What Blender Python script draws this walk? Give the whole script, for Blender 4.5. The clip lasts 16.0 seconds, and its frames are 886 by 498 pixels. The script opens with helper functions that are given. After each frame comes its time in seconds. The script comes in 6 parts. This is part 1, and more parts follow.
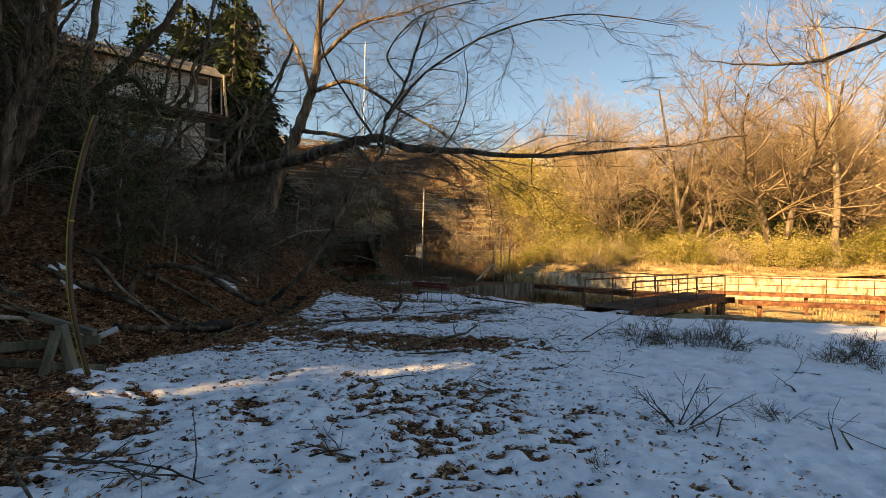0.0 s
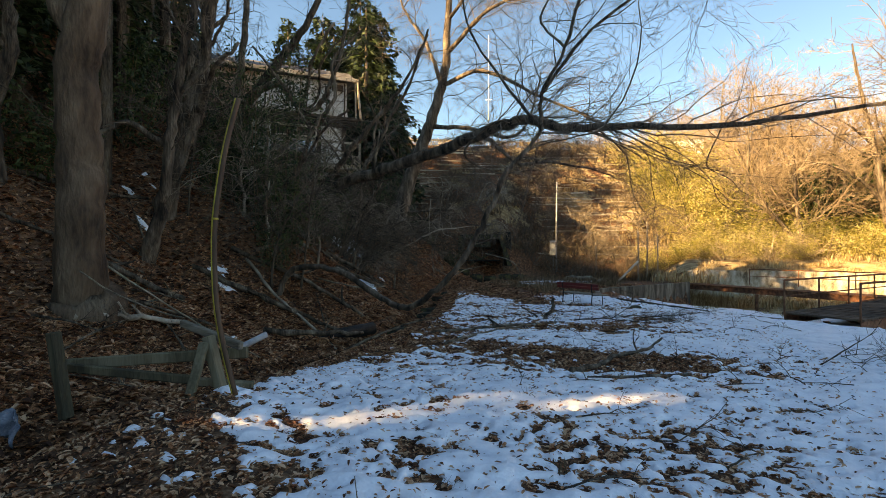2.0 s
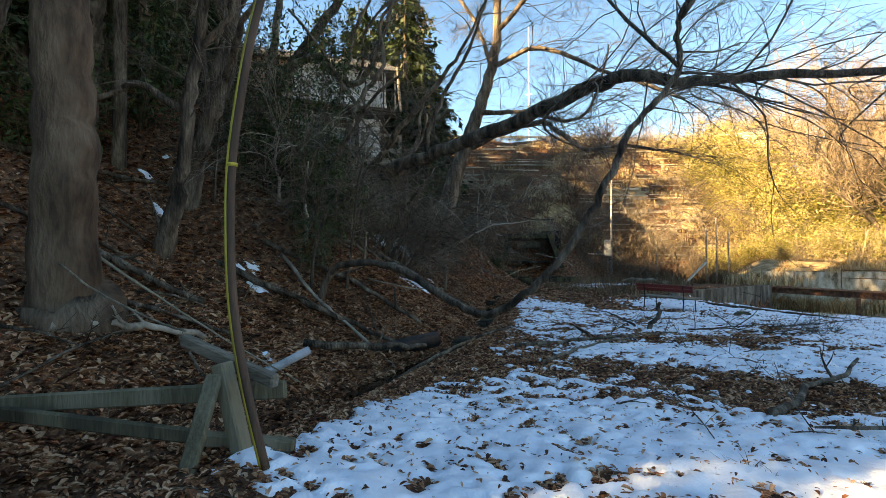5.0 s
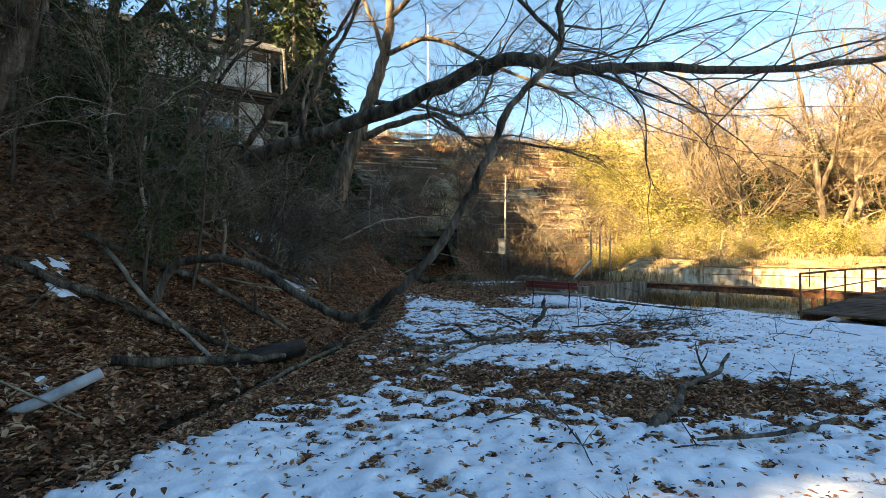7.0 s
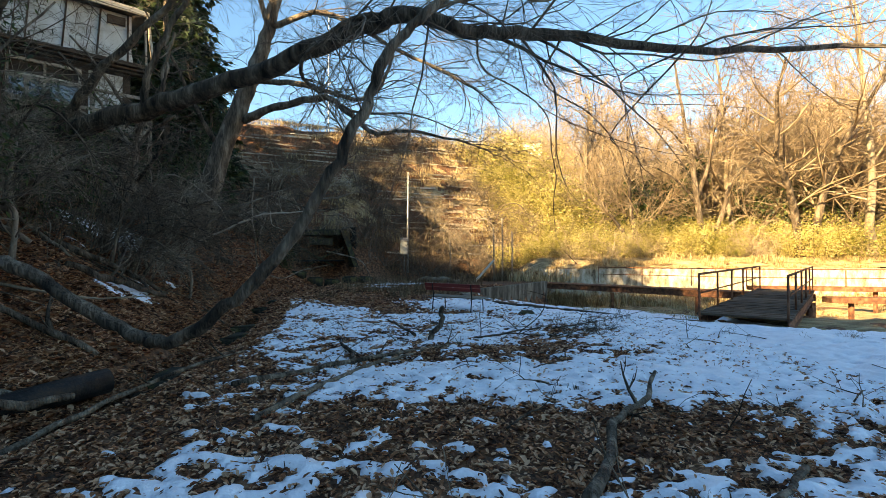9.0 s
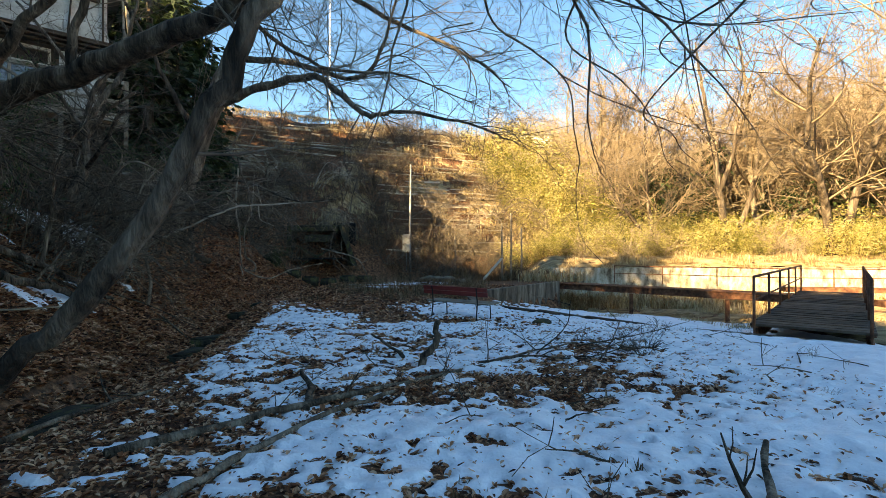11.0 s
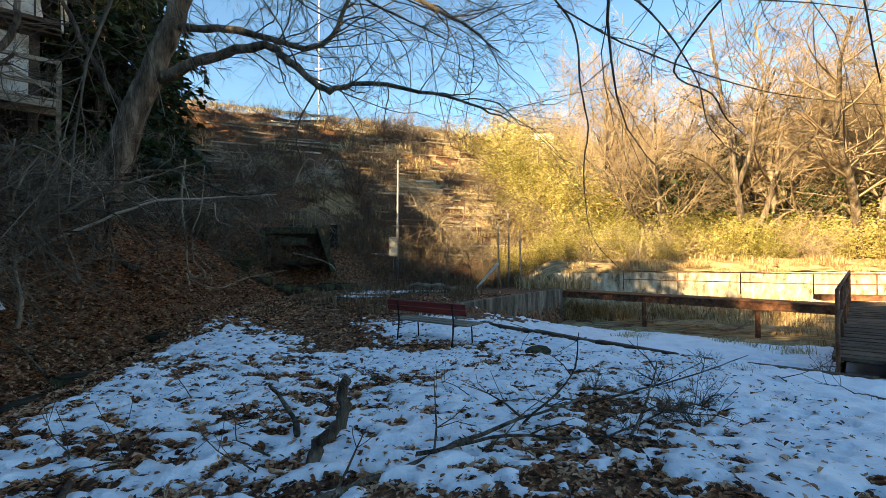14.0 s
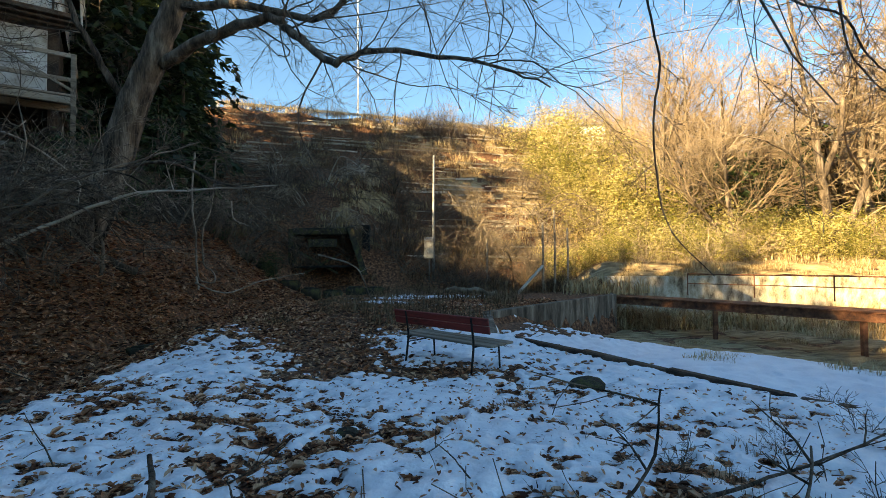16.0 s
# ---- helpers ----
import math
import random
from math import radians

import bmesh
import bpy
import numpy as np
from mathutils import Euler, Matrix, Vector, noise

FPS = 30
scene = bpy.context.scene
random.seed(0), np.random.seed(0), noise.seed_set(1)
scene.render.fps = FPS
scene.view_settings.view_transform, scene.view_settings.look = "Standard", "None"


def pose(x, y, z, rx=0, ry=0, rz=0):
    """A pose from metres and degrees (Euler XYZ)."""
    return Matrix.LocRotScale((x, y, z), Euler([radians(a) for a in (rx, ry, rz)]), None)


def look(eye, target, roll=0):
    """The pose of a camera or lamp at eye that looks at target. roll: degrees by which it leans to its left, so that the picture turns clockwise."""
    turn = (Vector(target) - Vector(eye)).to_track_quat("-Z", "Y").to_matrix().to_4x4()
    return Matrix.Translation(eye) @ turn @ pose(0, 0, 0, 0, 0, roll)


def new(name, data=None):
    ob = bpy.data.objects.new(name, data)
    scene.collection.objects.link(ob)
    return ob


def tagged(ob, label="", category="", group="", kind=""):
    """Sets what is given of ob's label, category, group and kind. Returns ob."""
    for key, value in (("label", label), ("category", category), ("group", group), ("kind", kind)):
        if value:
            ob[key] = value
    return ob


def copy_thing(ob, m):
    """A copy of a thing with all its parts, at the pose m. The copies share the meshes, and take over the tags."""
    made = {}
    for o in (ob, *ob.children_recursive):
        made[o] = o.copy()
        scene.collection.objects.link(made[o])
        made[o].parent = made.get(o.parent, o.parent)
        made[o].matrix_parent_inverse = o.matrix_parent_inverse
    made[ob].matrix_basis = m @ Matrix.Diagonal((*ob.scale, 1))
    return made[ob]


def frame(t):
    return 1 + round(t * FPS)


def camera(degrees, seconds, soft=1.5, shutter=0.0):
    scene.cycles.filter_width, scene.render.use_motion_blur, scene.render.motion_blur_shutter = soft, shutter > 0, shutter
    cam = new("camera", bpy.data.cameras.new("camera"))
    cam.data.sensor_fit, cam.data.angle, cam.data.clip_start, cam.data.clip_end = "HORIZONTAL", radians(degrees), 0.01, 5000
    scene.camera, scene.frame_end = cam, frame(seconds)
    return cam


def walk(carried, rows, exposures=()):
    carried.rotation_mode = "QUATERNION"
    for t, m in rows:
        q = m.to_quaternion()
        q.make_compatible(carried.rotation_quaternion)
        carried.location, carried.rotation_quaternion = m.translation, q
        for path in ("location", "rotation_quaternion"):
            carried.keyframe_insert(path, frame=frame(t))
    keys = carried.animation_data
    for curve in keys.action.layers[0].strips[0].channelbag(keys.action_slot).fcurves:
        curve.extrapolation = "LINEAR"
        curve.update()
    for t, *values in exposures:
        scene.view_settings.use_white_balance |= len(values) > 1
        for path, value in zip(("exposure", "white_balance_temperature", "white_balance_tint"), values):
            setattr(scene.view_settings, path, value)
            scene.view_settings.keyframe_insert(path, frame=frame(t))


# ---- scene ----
cam = camera(85.45, 16.0, 0.7)
ROWS = [
    (0, -0.041, 0.031, 1.828, 90.64, -0.99, 2.27),
    (0.5, -0.270, 0.318, 1.856, 90.31, -0.91, 6.24),
    (1, -0.542, 0.714, 1.851, 90.36, -0.68, 8.34),
    (1.5, -0.773, 0.991, 1.848, 90.21, -0.47, 11.40),
    (2, -0.999, 1.486, 1.813, 90.28, -0.10, 16.70),
    (2.5, -1.220, 1.749, 1.777, 90.45, -0.09, 19.50),
    (3, -1.676, 2.160, 1.755, 90.53, 0.28, 22.45),
    (5.5, -2.604, 3.650, 1.515, 90.88, 0.08, 18.28),
    (6, -2.587, 3.948, 1.466, 90.70, 0.25, 14.95),
    (6.5, -2.459, 4.371, 1.441, 90.90, 0.45, 14.07),
    (7, -2.366, 4.533, 1.491, 90.72, 0.16, 8.77),
    (7.5, -2.351, 4.959, 1.433, 90.45, -0.02, 3.67),
    (8, -2.330, 5.363, 1.465, 90.73, 0.05, 0.93),
    (8.5, -2.234, 5.709, 1.451, 90.58, 0.06, -1.62),
    (9, -2.166, 6.162, 1.453, 90.80, 0.03, -2.42),
    (11.5, -1.906, 8.560, 1.495, 90.45, -0.01, -1.45),
    (12, -1.876, 9.033, 1.543, 90.72, 0.18, -1.35),
    (12.5, -1.735, 9.404, 1.511, 90.77, 0.43, 0.89),
    (13, -1.496, 9.812, 1.507, 90.98, 0.46, 4.14),
    (13.5, -1.338, 10.286, 1.487, 90.98, 0.45, 3.78),
    (14, -1.187, 10.740, 1.490, 90.97, 0.20, -1.22),
    (14.5, -0.971, 11.192, 1.458, 91.07, 0.21, -2.05),
    (15, -0.878, 11.626, 1.443, 91.15, 0.23, -1.61),
    (15.5, -0.825, 12.209, 1.434, 91.25, 0.29, 0.35),
    (16, -0.719, 12.725, 1.438, 91.33, 0.34, 4.46),
]
EXPOSURE = [(0.0, 1.85, 11900, 15), (1.0, 2.13, 11400, 14), (3.0, 2.62, 10200, 11), (6.0, 2.87, 9300, 7), (9.0, 2.66, 8900, 5), (12.0, 2.55, 8500, 3), (16.0, 2.4, 8500, 3)]
walk(cam, [(t, pose(x, y, z, rx, ry, rz)) for t, x, y, z, rx, ry, rz in ROWS], EXPOSURE)

# ---- light ----
SUN_EL, SUN_AZ = 25.0, 227.0          # degrees; azimuth clockwise from +y, where the sun stands
world = bpy.data.worlds.new("sky")
scene.world = world
world.use_nodes = True
nt = world.node_tree
sky = nt.nodes.new("ShaderNodeTexSky")
sky.sky_type, sky.sun_disc = "NISHITA", False
sky.sun_elevation, sky.sun_rotation = radians(SUN_EL), radians(SUN_AZ)
sky.air_density, sky.dust_density, sky.ozone_density = 1.0, 0.0, 4.0
back = nt.nodes["Background"]
deep = nt.nodes.new("ShaderNodeHueSaturation")
deep.inputs["Saturation"].default_value = 1.1
nt.links.new(sky.outputs[0], deep.inputs["Color"])
nt.links.new(deep.outputs[0], back.inputs[0])
back.inputs[1].default_value = 0.066
sun = new("sun", bpy.data.lights.new("sun", "SUN"))
sun.data.energy, sun.data.angle, sun.data.color = 5.0, radians(0.6), (1.0, 0.81, 0.54)
az = radians(SUN_AZ)
to_sun = Vector((math.sin(az) * math.cos(radians(SUN_EL)), math.cos(az) * math.cos(radians(SUN_EL)), math.sin(radians(SUN_EL))))
sun.matrix_world = look(to_sun * 50, (0, 0, 0))

# ---- materials ----
def material(name, colours, scale=4.0, rough=0.8, bump=0.3, bump_scale=40.0, metal=0.0, stretch=(1, 1, 1), island=0.0, obj_var=0.0, spec=0.3, relief=0.02):
    """Two scales of noise over a colour ramp, bump, and variation by piece."""
    m = bpy.data.materials.new(name)
    m.use_nodes = True
    t = m.node_tree
    b = t.nodes["Principled BSDF"]
    b.inputs["Roughness"].default_value, b.inputs["Metallic"].default_value = rough, metal
    b.inputs["Specular IOR Level"].default_value = spec
    co = t.nodes.new("ShaderNodeTexCoord")
    mp = t.nodes.new("ShaderNodeMapping")
    mp.inputs["Scale"].default_value = stretch
    t.links.new(co.outputs["Object"], mp.inputs[0])
    n1 = t.nodes.new("ShaderNodeTexNoise")
    n1.inputs["Scale"].default_value, n1.inputs["Detail"].default_value = scale, 6.0
    n2 = t.nodes.new("ShaderNodeTexNoise")
    n2.inputs["Scale"].default_value, n2.inputs["Detail"].default_value = bump_scale, 4.0
    for n in (n1, n2):
        t.links.new(mp.outputs[0], n.inputs["Vector"])
    mix = t.nodes.new("ShaderNodeMath")
    mix.operation, mix.inputs[1].default_value = "MULTIPLY_ADD", 0.35
    t.links.new(n2.outputs[0], mix.inputs[0])
    add = t.nodes.new("ShaderNodeMath")
    add.operation = "SUBTRACT"
    add.inputs[1].default_value = 0.175
    t.links.new(n1.outputs[0], mix.inputs[2])
    t.links.new(mix.outputs[0], add.inputs[0])
    value = add.outputs[0]
    for amount, node, socket in ((island, "ShaderNodeNewGeometry", "Random Per Island"), (obj_var, "ShaderNodeObjectInfo", "Random")):
        if amount:
            src = t.nodes.new(node)
            ma = t.nodes.new("ShaderNodeMath")
            ma.operation = "MULTIPLY_ADD"
            ma.inputs[1].default_value = amount
            sh = t.nodes.new("ShaderNodeMath")
            sh.operation, sh.inputs[1].default_value = "SUBTRACT", amount / 2
            t.links.new(value, sh.inputs[0])
            t.links.new(src.outputs[socket], ma.inputs[0])
            t.links.new(sh.outputs[0], ma.inputs[2])
            value = ma.outputs[0]
    ramp = t.nodes.new("ShaderNodeValToRGB")
    while len(ramp.color_ramp.elements) < len(colours):
        ramp.color_ramp.elements.new(0.5)
    for i, c in enumerate(colours):
        e = ramp.color_ramp.elements[i]
        e.position = 0.3 + 0.4 * i / max(1, len(colours) - 1)
        e.color = (*c, 1)
    t.links.new(value, ramp.inputs[0])
    t.links.new(ramp.outputs[0], b.inputs["Base Color"])
    bp = t.nodes.new("ShaderNodeBump")
    bp.inputs["Strength"].default_value, bp.inputs["Distance"].default_value = bump, relief
    t.links.new(n2.outputs[0], bp.inputs["Height"])
    t.links.new(bp.outputs[0], b.inputs["Normal"])
    return m

def leafy(m, amount=0.35):
    """Lets some light through thin leaves."""
    t = m.node_tree
    b = t.nodes["Principled BSDF"]
    tr = t.nodes.new("ShaderNodeBsdfTranslucent")
    mx = t.nodes.new("ShaderNodeMixShader")
    mx.inputs[0].default_value = amount
    t.links.new(b.inputs["Base Color"].links[0].from_socket, tr.inputs[0])
    t.links.new(b.outputs[0], mx.inputs[1])
    t.links.new(tr.outputs[0], mx.inputs[2])
    t.links.new(mx.outputs[0], t.nodes["Material Output"].inputs[0])
    return m

M_SOIL = material("leaf_soil", [(0.025, 0.013, 0.008), (0.09, 0.042, 0.023), (0.19, 0.088, 0.045), (0.34, 0.18, 0.1)], 9, 0.95, 0.9, 38)
M_SNOW = material("snow", [(0.7, 0.735, 0.79), (0.81, 0.84, 0.89), (0.88, 0.905, 0.94)], 3, 0.6, 0.55, 34, spec=0.35)
M_LEAF = leafy(material("dead_leaves", [(0.07, 0.026, 0.013), (0.23, 0.083, 0.036), (0.46, 0.19, 0.085), (0.68, 0.4, 0.24)], 3, 0.75, 0.2, 60, island=0.55), 0.2)
M_BARK = material("bark", [(0.018, 0.013, 0.009), (0.075, 0.054, 0.038), (0.15, 0.112, 0.08), (0.27, 0.21, 0.155)], 5.0, 0.95, 1.0, 26, stretch=(1, 1, 0.22), obj_var=0.1, relief=0.07)
M_TWIG = material("twig_bark", [(0.05, 0.035, 0.026), (0.12, 0.09, 0.067), (0.24, 0.188, 0.14)], 3, 0.9, 0.3, 30, obj_var=0.15)
M_PALE = material("pale_bark", [(0.09, 0.068, 0.045), (0.19, 0.15, 0.105), (0.34, 0.28, 0.2)], 2.5, 0.9, 0.8, 25, stretch=(1, 1, 0.3), obj_var=0.25)
M_GREYBRANCH = material('grey_branch_bark', [(0.1, 0.077, 0.058), (0.26, 0.21, 0.16), (0.45, 0.385, 0.305)], 2.5, 0.9, 0.7, 30, stretch=(1, 1, 0.4), obj_var=0.3)
M_GOLDTWIG = material("far_twigs", [(0.15, 0.105, 0.065), (0.27, 0.195, 0.125), (0.41, 0.32, 0.225)], 1, 0.9, 0.2, 20, obj_var=0.4)
M_SASA = leafy(material("bamboo_grass", [(0.1, 0.105, 0.025), (0.24, 0.215, 0.05), (0.4, 0.34, 0.1), (0.54, 0.45, 0.21)], 1.2, 0.6, 0.1, 20, island=0.4, obj_var=0.3), 0.35)
M_REED = leafy(material("dry_reed", [(0.26, 0.17, 0.08), (0.46, 0.34, 0.18), (0.62, 0.5, 0.3)], 2, 0.85, 0.1, 20, island=0.4, obj_var=0.2), 0.3)
M_STRAW = material('straw_mat', [(0.12, 0.08, 0.04), (0.3, 0.21, 0.11), (0.48, 0.37, 0.21)], 1.5, 0.95, 1.0, 30, stretch=(1, 3, 1))
M_WEED = leafy(material("dead_weed", [(0.07, 0.045, 0.025), (0.16, 0.105, 0.06), (0.27, 0.19, 0.11)], 2, 0.9, 0.1, 20, island=0.4, obj_var=0.2), 0.2)
M_NEEDLE = leafy(material("conifer_needles", [(0.012, 0.022, 0.01), (0.03, 0.05, 0.018), (0.06, 0.085, 0.03)], 2, 0.6, 0.1, 20, island=0.4, obj_var=0.2), 0.15)
M_EVERG = leafy(material("evergreen_leaves", [(0.02, 0.035, 0.012), (0.045, 0.07, 0.02), (0.09, 0.12, 0.035)], 2, 0.5, 0.1, 20, island=0.5, obj_var=0.2), 0.2)
M_CONC = material("weathered_concrete", [(0.035, 0.028, 0.021), (0.09, 0.075, 0.058), (0.17, 0.145, 0.115), (0.3, 0.265, 0.215)], 3.0, 0.9, 0.7, 30, stretch=(1, 1, 0.18))
M_PALECONC = material("pale_concrete", [(0.12, 0.09, 0.06), (0.34, 0.27, 0.18), (0.5, 0.43, 0.32), (0.62, 0.56, 0.45)], 3.2, 0.9, 0.9, 24, stretch=(1, 1, 0.5))
M_MOSS = material("mossy_stone", [(0.018, 0.014, 0.01), (0.045, 0.037, 0.025), (0.09, 0.088, 0.025)], 5, 0.95, 0.9, 40)
M_RUST = material("rusty_steel", [(0.06, 0.027, 0.018), (0.17, 0.07, 0.038), (0.3, 0.145, 0.08)], 5, 0.75, 0.5, 45, metal=0.25)
M_DARKSTEEL = material("dark_iron", [(0.012, 0.012, 0.012), (0.03, 0.027, 0.025), (0.07, 0.045, 0.03)], 6, 0.6, 0.4, 50, metal=0.5)
M_RED = material("worn_red_paint", [(0.06, 0.025, 0.02), (0.22, 0.035, 0.028), (0.3, 0.05, 0.038)], 5, 0.55, 0.4, 40, stretch=(0.25, 1, 1))
M_SEATWOOD = material("grey_seat_wood", [(0.1, 0.085, 0.065), (0.2, 0.175, 0.135), (0.3, 0.27, 0.22)], 5, 0.85, 0.7, 45, stretch=(0.1, 1, 1))
M_WOOD = material("weathered_timber", [(0.09, 0.074, 0.055), (0.22, 0.18, 0.132), (0.36, 0.305, 0.235)], 4, 0.9, 0.8, 40, stretch=(0.12, 1, 1), obj_var=0.25)
M_GREENWOOD = material("mossy_timber", [(0.05, 0.043, 0.027), (0.12, 0.1, 0.06), (0.21, 0.175, 0.115)], 4, 0.9, 0.8, 40, stretch=(1, 1, 0.15), obj_var=0.2)
M_PALEWOOD = material("bleached_boards", [(0.26, 0.21, 0.15), (0.45, 0.38, 0.29), (0.6, 0.53, 0.43)], 2, 0.9, 0.5, 30, stretch=(0.2, 1, 1), obj_var=0.35)
M_BROWNWOOD = material("dark_stained_timber", [(0.025, 0.017, 0.012), (0.065, 0.042, 0.028), (0.12, 0.082, 0.056)], 3, 0.85, 0.6, 35, obj_var=0.2)
M_PLASTER = material("stained_plaster", [(0.3, 0.26, 0.21), (0.58, 0.55, 0.49), (0.75, 0.73, 0.69)], 1.6, 0.9, 0.3, 20)
M_SALMON = material("faded_fascia", [(0.2, 0.12, 0.08), (0.4, 0.28, 0.21), (0.5, 0.4, 0.33)], 1.5, 0.9, 0.4, 20, stretch=(0.2, 0.2, 1))
M_ROOF = material("roof_sheet", [(0.05, 0.045, 0.042), (0.11, 0.1, 0.095), (0.17, 0.16, 0.15)], 2, 0.7, 0.4, 20)
M_YELLOW = material("yellow_paint", [(0.2, 0.14, 0.03), (0.42, 0.31, 0.04), (0.52, 0.4, 0.06)], 4, 0.55, 0.3, 30, stretch=(1, 1, 0.2))
M_BROWNPIPE = material("brown_bark_pole", [(0.05, 0.028, 0.018), (0.1, 0.055, 0.034), (0.15, 0.085, 0.05)], 6, 0.7, 0.4, 40, stretch=(1, 1, 0.2))
M_BEECH = material("smooth_brown_bark", [(0.04, 0.024, 0.015), (0.11, 0.069, 0.043), (0.19, 0.128, 0.083)], 3.5, 0.9, 1.0, 16, stretch=(1, 1, 0.3), relief=0.06)
M_PIPE = material("grey_pipe", [(0.22, 0.23, 0.24), (0.36, 0.37, 0.38), (0.46, 0.47, 0.48)], 3, 0.5, 0.2, 30)
M_METAL = material("galvanised_steel", [(0.14, 0.14, 0.136), (0.25, 0.25, 0.243), (0.35, 0.35, 0.335)], 4, 0.5, 0.2, 30, metal=0.4)
M_WHITE = material("white_paint", [(0.6, 0.6, 0.58), (0.76, 0.76, 0.74), (0.82, 0.82, 0.8)], 2, 0.6, 0.1, 20)
M_CLOTH = material("blue_grey_rag", [(0.06, 0.08, 0.11), (0.13, 0.16, 0.2), (0.24, 0.27, 0.32)], 6, 0.9, 0.5, 40)
# near-black that paints the darkness inside the culvert
M_HOLE_SHADE = material("culvert_shade_black", [(0.008, 0.008, 0.008), (0.015, 0.014, 0.013), (0.025, 0.022, 0.02)], 4, 0.9, 0.4, 30)

def glass_material(name, tint, rough):
    m = bpy.data.materials.new(name)
    m.use_nodes = True
    b = m.node_tree.nodes["Principled BSDF"]
    b.inputs["Base Color"].default_value = (*tint, 1)
    b.inputs["Roughness"].default_value = rough
    b.inputs["Transmission Weight"].default_value = 0.75
    return m

M_GLASS = glass_material("window_glass", (0.6, 0.68, 0.74), 0.08)
M_WATER = material("still_water", [(0.012, 0.011, 0.009), (0.02, 0.018, 0.014), (0.03, 0.026, 0.02)], 2, 0.06, 0.05, 6, spec=0.5)

# ---- helpers ----
rng = random.Random(7)

def part(name, geo, mat, parent=None, label="", smooth=True):
    """geo: (verts, faces). One mesh object, under a thing where one is given."""
    me = bpy.data.meshes.new(name)
    me.from_pydata(geo[0], [], geo[1])
    me.materials.append(mat)
    if smooth:
        me.polygons.foreach_set("use_smooth", [True] * len(me.polygons))
    me.update()
    ob = new(name, me)
    if parent is not None:
        ob.parent = parent
    if label:
        ob["label"] = label
    return ob

def thing(name, at, label, category, group="", kind="", turn=0.0):
    ob = new(name)
    ob.empty_display_size = 0.2
    ob.matrix_world = pose(at[0], at[1], at[2], 0, 0, turn)
    return tagged(ob, label, category, group, kind)

def box(w, d, h, at=(0, 0, 0), bevel=0.006, turn=None):
    """A bevelled box, centred at at."""
    bm = bmesh.new()
    bmesh.ops.create_cube(bm, size=1.0)
    bmesh.ops.scale(bm, vec=(w, d, h), verts=bm.verts)
    if bevel:
        bmesh.ops.bevel(bm, geom=bm.edges[:], offset=min(bevel, 0.3 * min(w, d, h)), segments=1, affect="EDGES")
    m = Matrix.Translation(at) @ (turn.to_4x4() if turn is not None else Matrix())
    vs = [tuple(m @ v.co) for v in bm.verts]
    fs = [[v.index for v in f.verts] for f in bm.faces]
    bm.free()
    return vs, fs

def beam(a, b, w, h, bevel=0.006):
    """A squared timber from a to b; w across, h upright."""
    a, b = Vector(a), Vector(b)
    d = b - a
    x = d.normalized()
    up = Vector((0, 0, 1)) if abs(x.z) < 0.95 else Vector((0, 1, 0))
    y = up.cross(x).normalized()
    z = x.cross(y)
    return box(d.length, w, h, (a + b) / 2, bevel, Matrix((x, y, z)).transposed())

def joined(*geos):
    vs, fs = [], []
    for v, f in geos:
        o = len(vs)
        vs.extend(v)
        fs.extend([[i + o for i in q] for q in f])
    return vs, fs

def tube(vs, fs, pts, rad, sides):
    """Appends a tapered tube along pts."""
    o = len(vs)
    prev = None
    n = len(pts)
    for i, p in enumerate(pts):
        d = (pts[min(i + 1, n - 1)] - pts[max(i - 1, 0)]).normalized()
        ref = prev if prev is not None else (Vector((1, 0, 0)) if abs(d.x) < 0.8 else Vector((0, 1, 0)))
        u = (ref - d * ref.dot(d)).normalized()
        prev = u
        w = d.cross(u)
        for k in range(sides):
            a = 2 * math.pi * k / sides
            q = p + (u * math.cos(a) + w * math.sin(a)) * rad[i]
            vs.append((q.x, q.y, q.z))
    for i in range(n - 1):
        for k in range(sides):
            k2 = (k + 1) % sides
            fs.append((o + i * sides + k, o + i * sides + k2, o + (i + 1) * sides + k2, o + (i + 1) * sides + k))
    if sides > 4:
        fs.append(tuple(o + (n - 1) * sides + k for k in range(sides)))
        fs.append(tuple(o + k for k in reversed(range(sides))))

def smooth_line(pts, n=6):
    """A rounded line through pts (Catmull-Rom)."""
    pts = [Vector(p) for p in pts]
    ext = [pts[0] * 2 - pts[1]] + pts + [pts[-1] * 2 - pts[-2]]
    out = []
    for i in range(1, len(ext) - 2):
        a, b, c, d = ext[i - 1:i + 3]
        for k in range(n):
            t = k / n
            out.append(0.5 * ((2 * b) + (c - a) * t + (2 * a - 5 * b + 4 * c - d) * t * t + (3 * b - a - 3 * c + d) * t ** 3))
    return out + [pts[-1]]

def rough_tube(vs, fs, pts, r0, r1, sides, r, knot=0.12, flare=0.0):
    n = len(pts)
    rad = []
    for i in range(n):
        t = i / max(1, n - 1)
        rad.append((r0 + (r1 - r0) * t) * (1 + r.uniform(-knot, knot)) * (1 + flare * math.exp(-t * 14)))
    tube(vs, fs, pts, rad, sides)

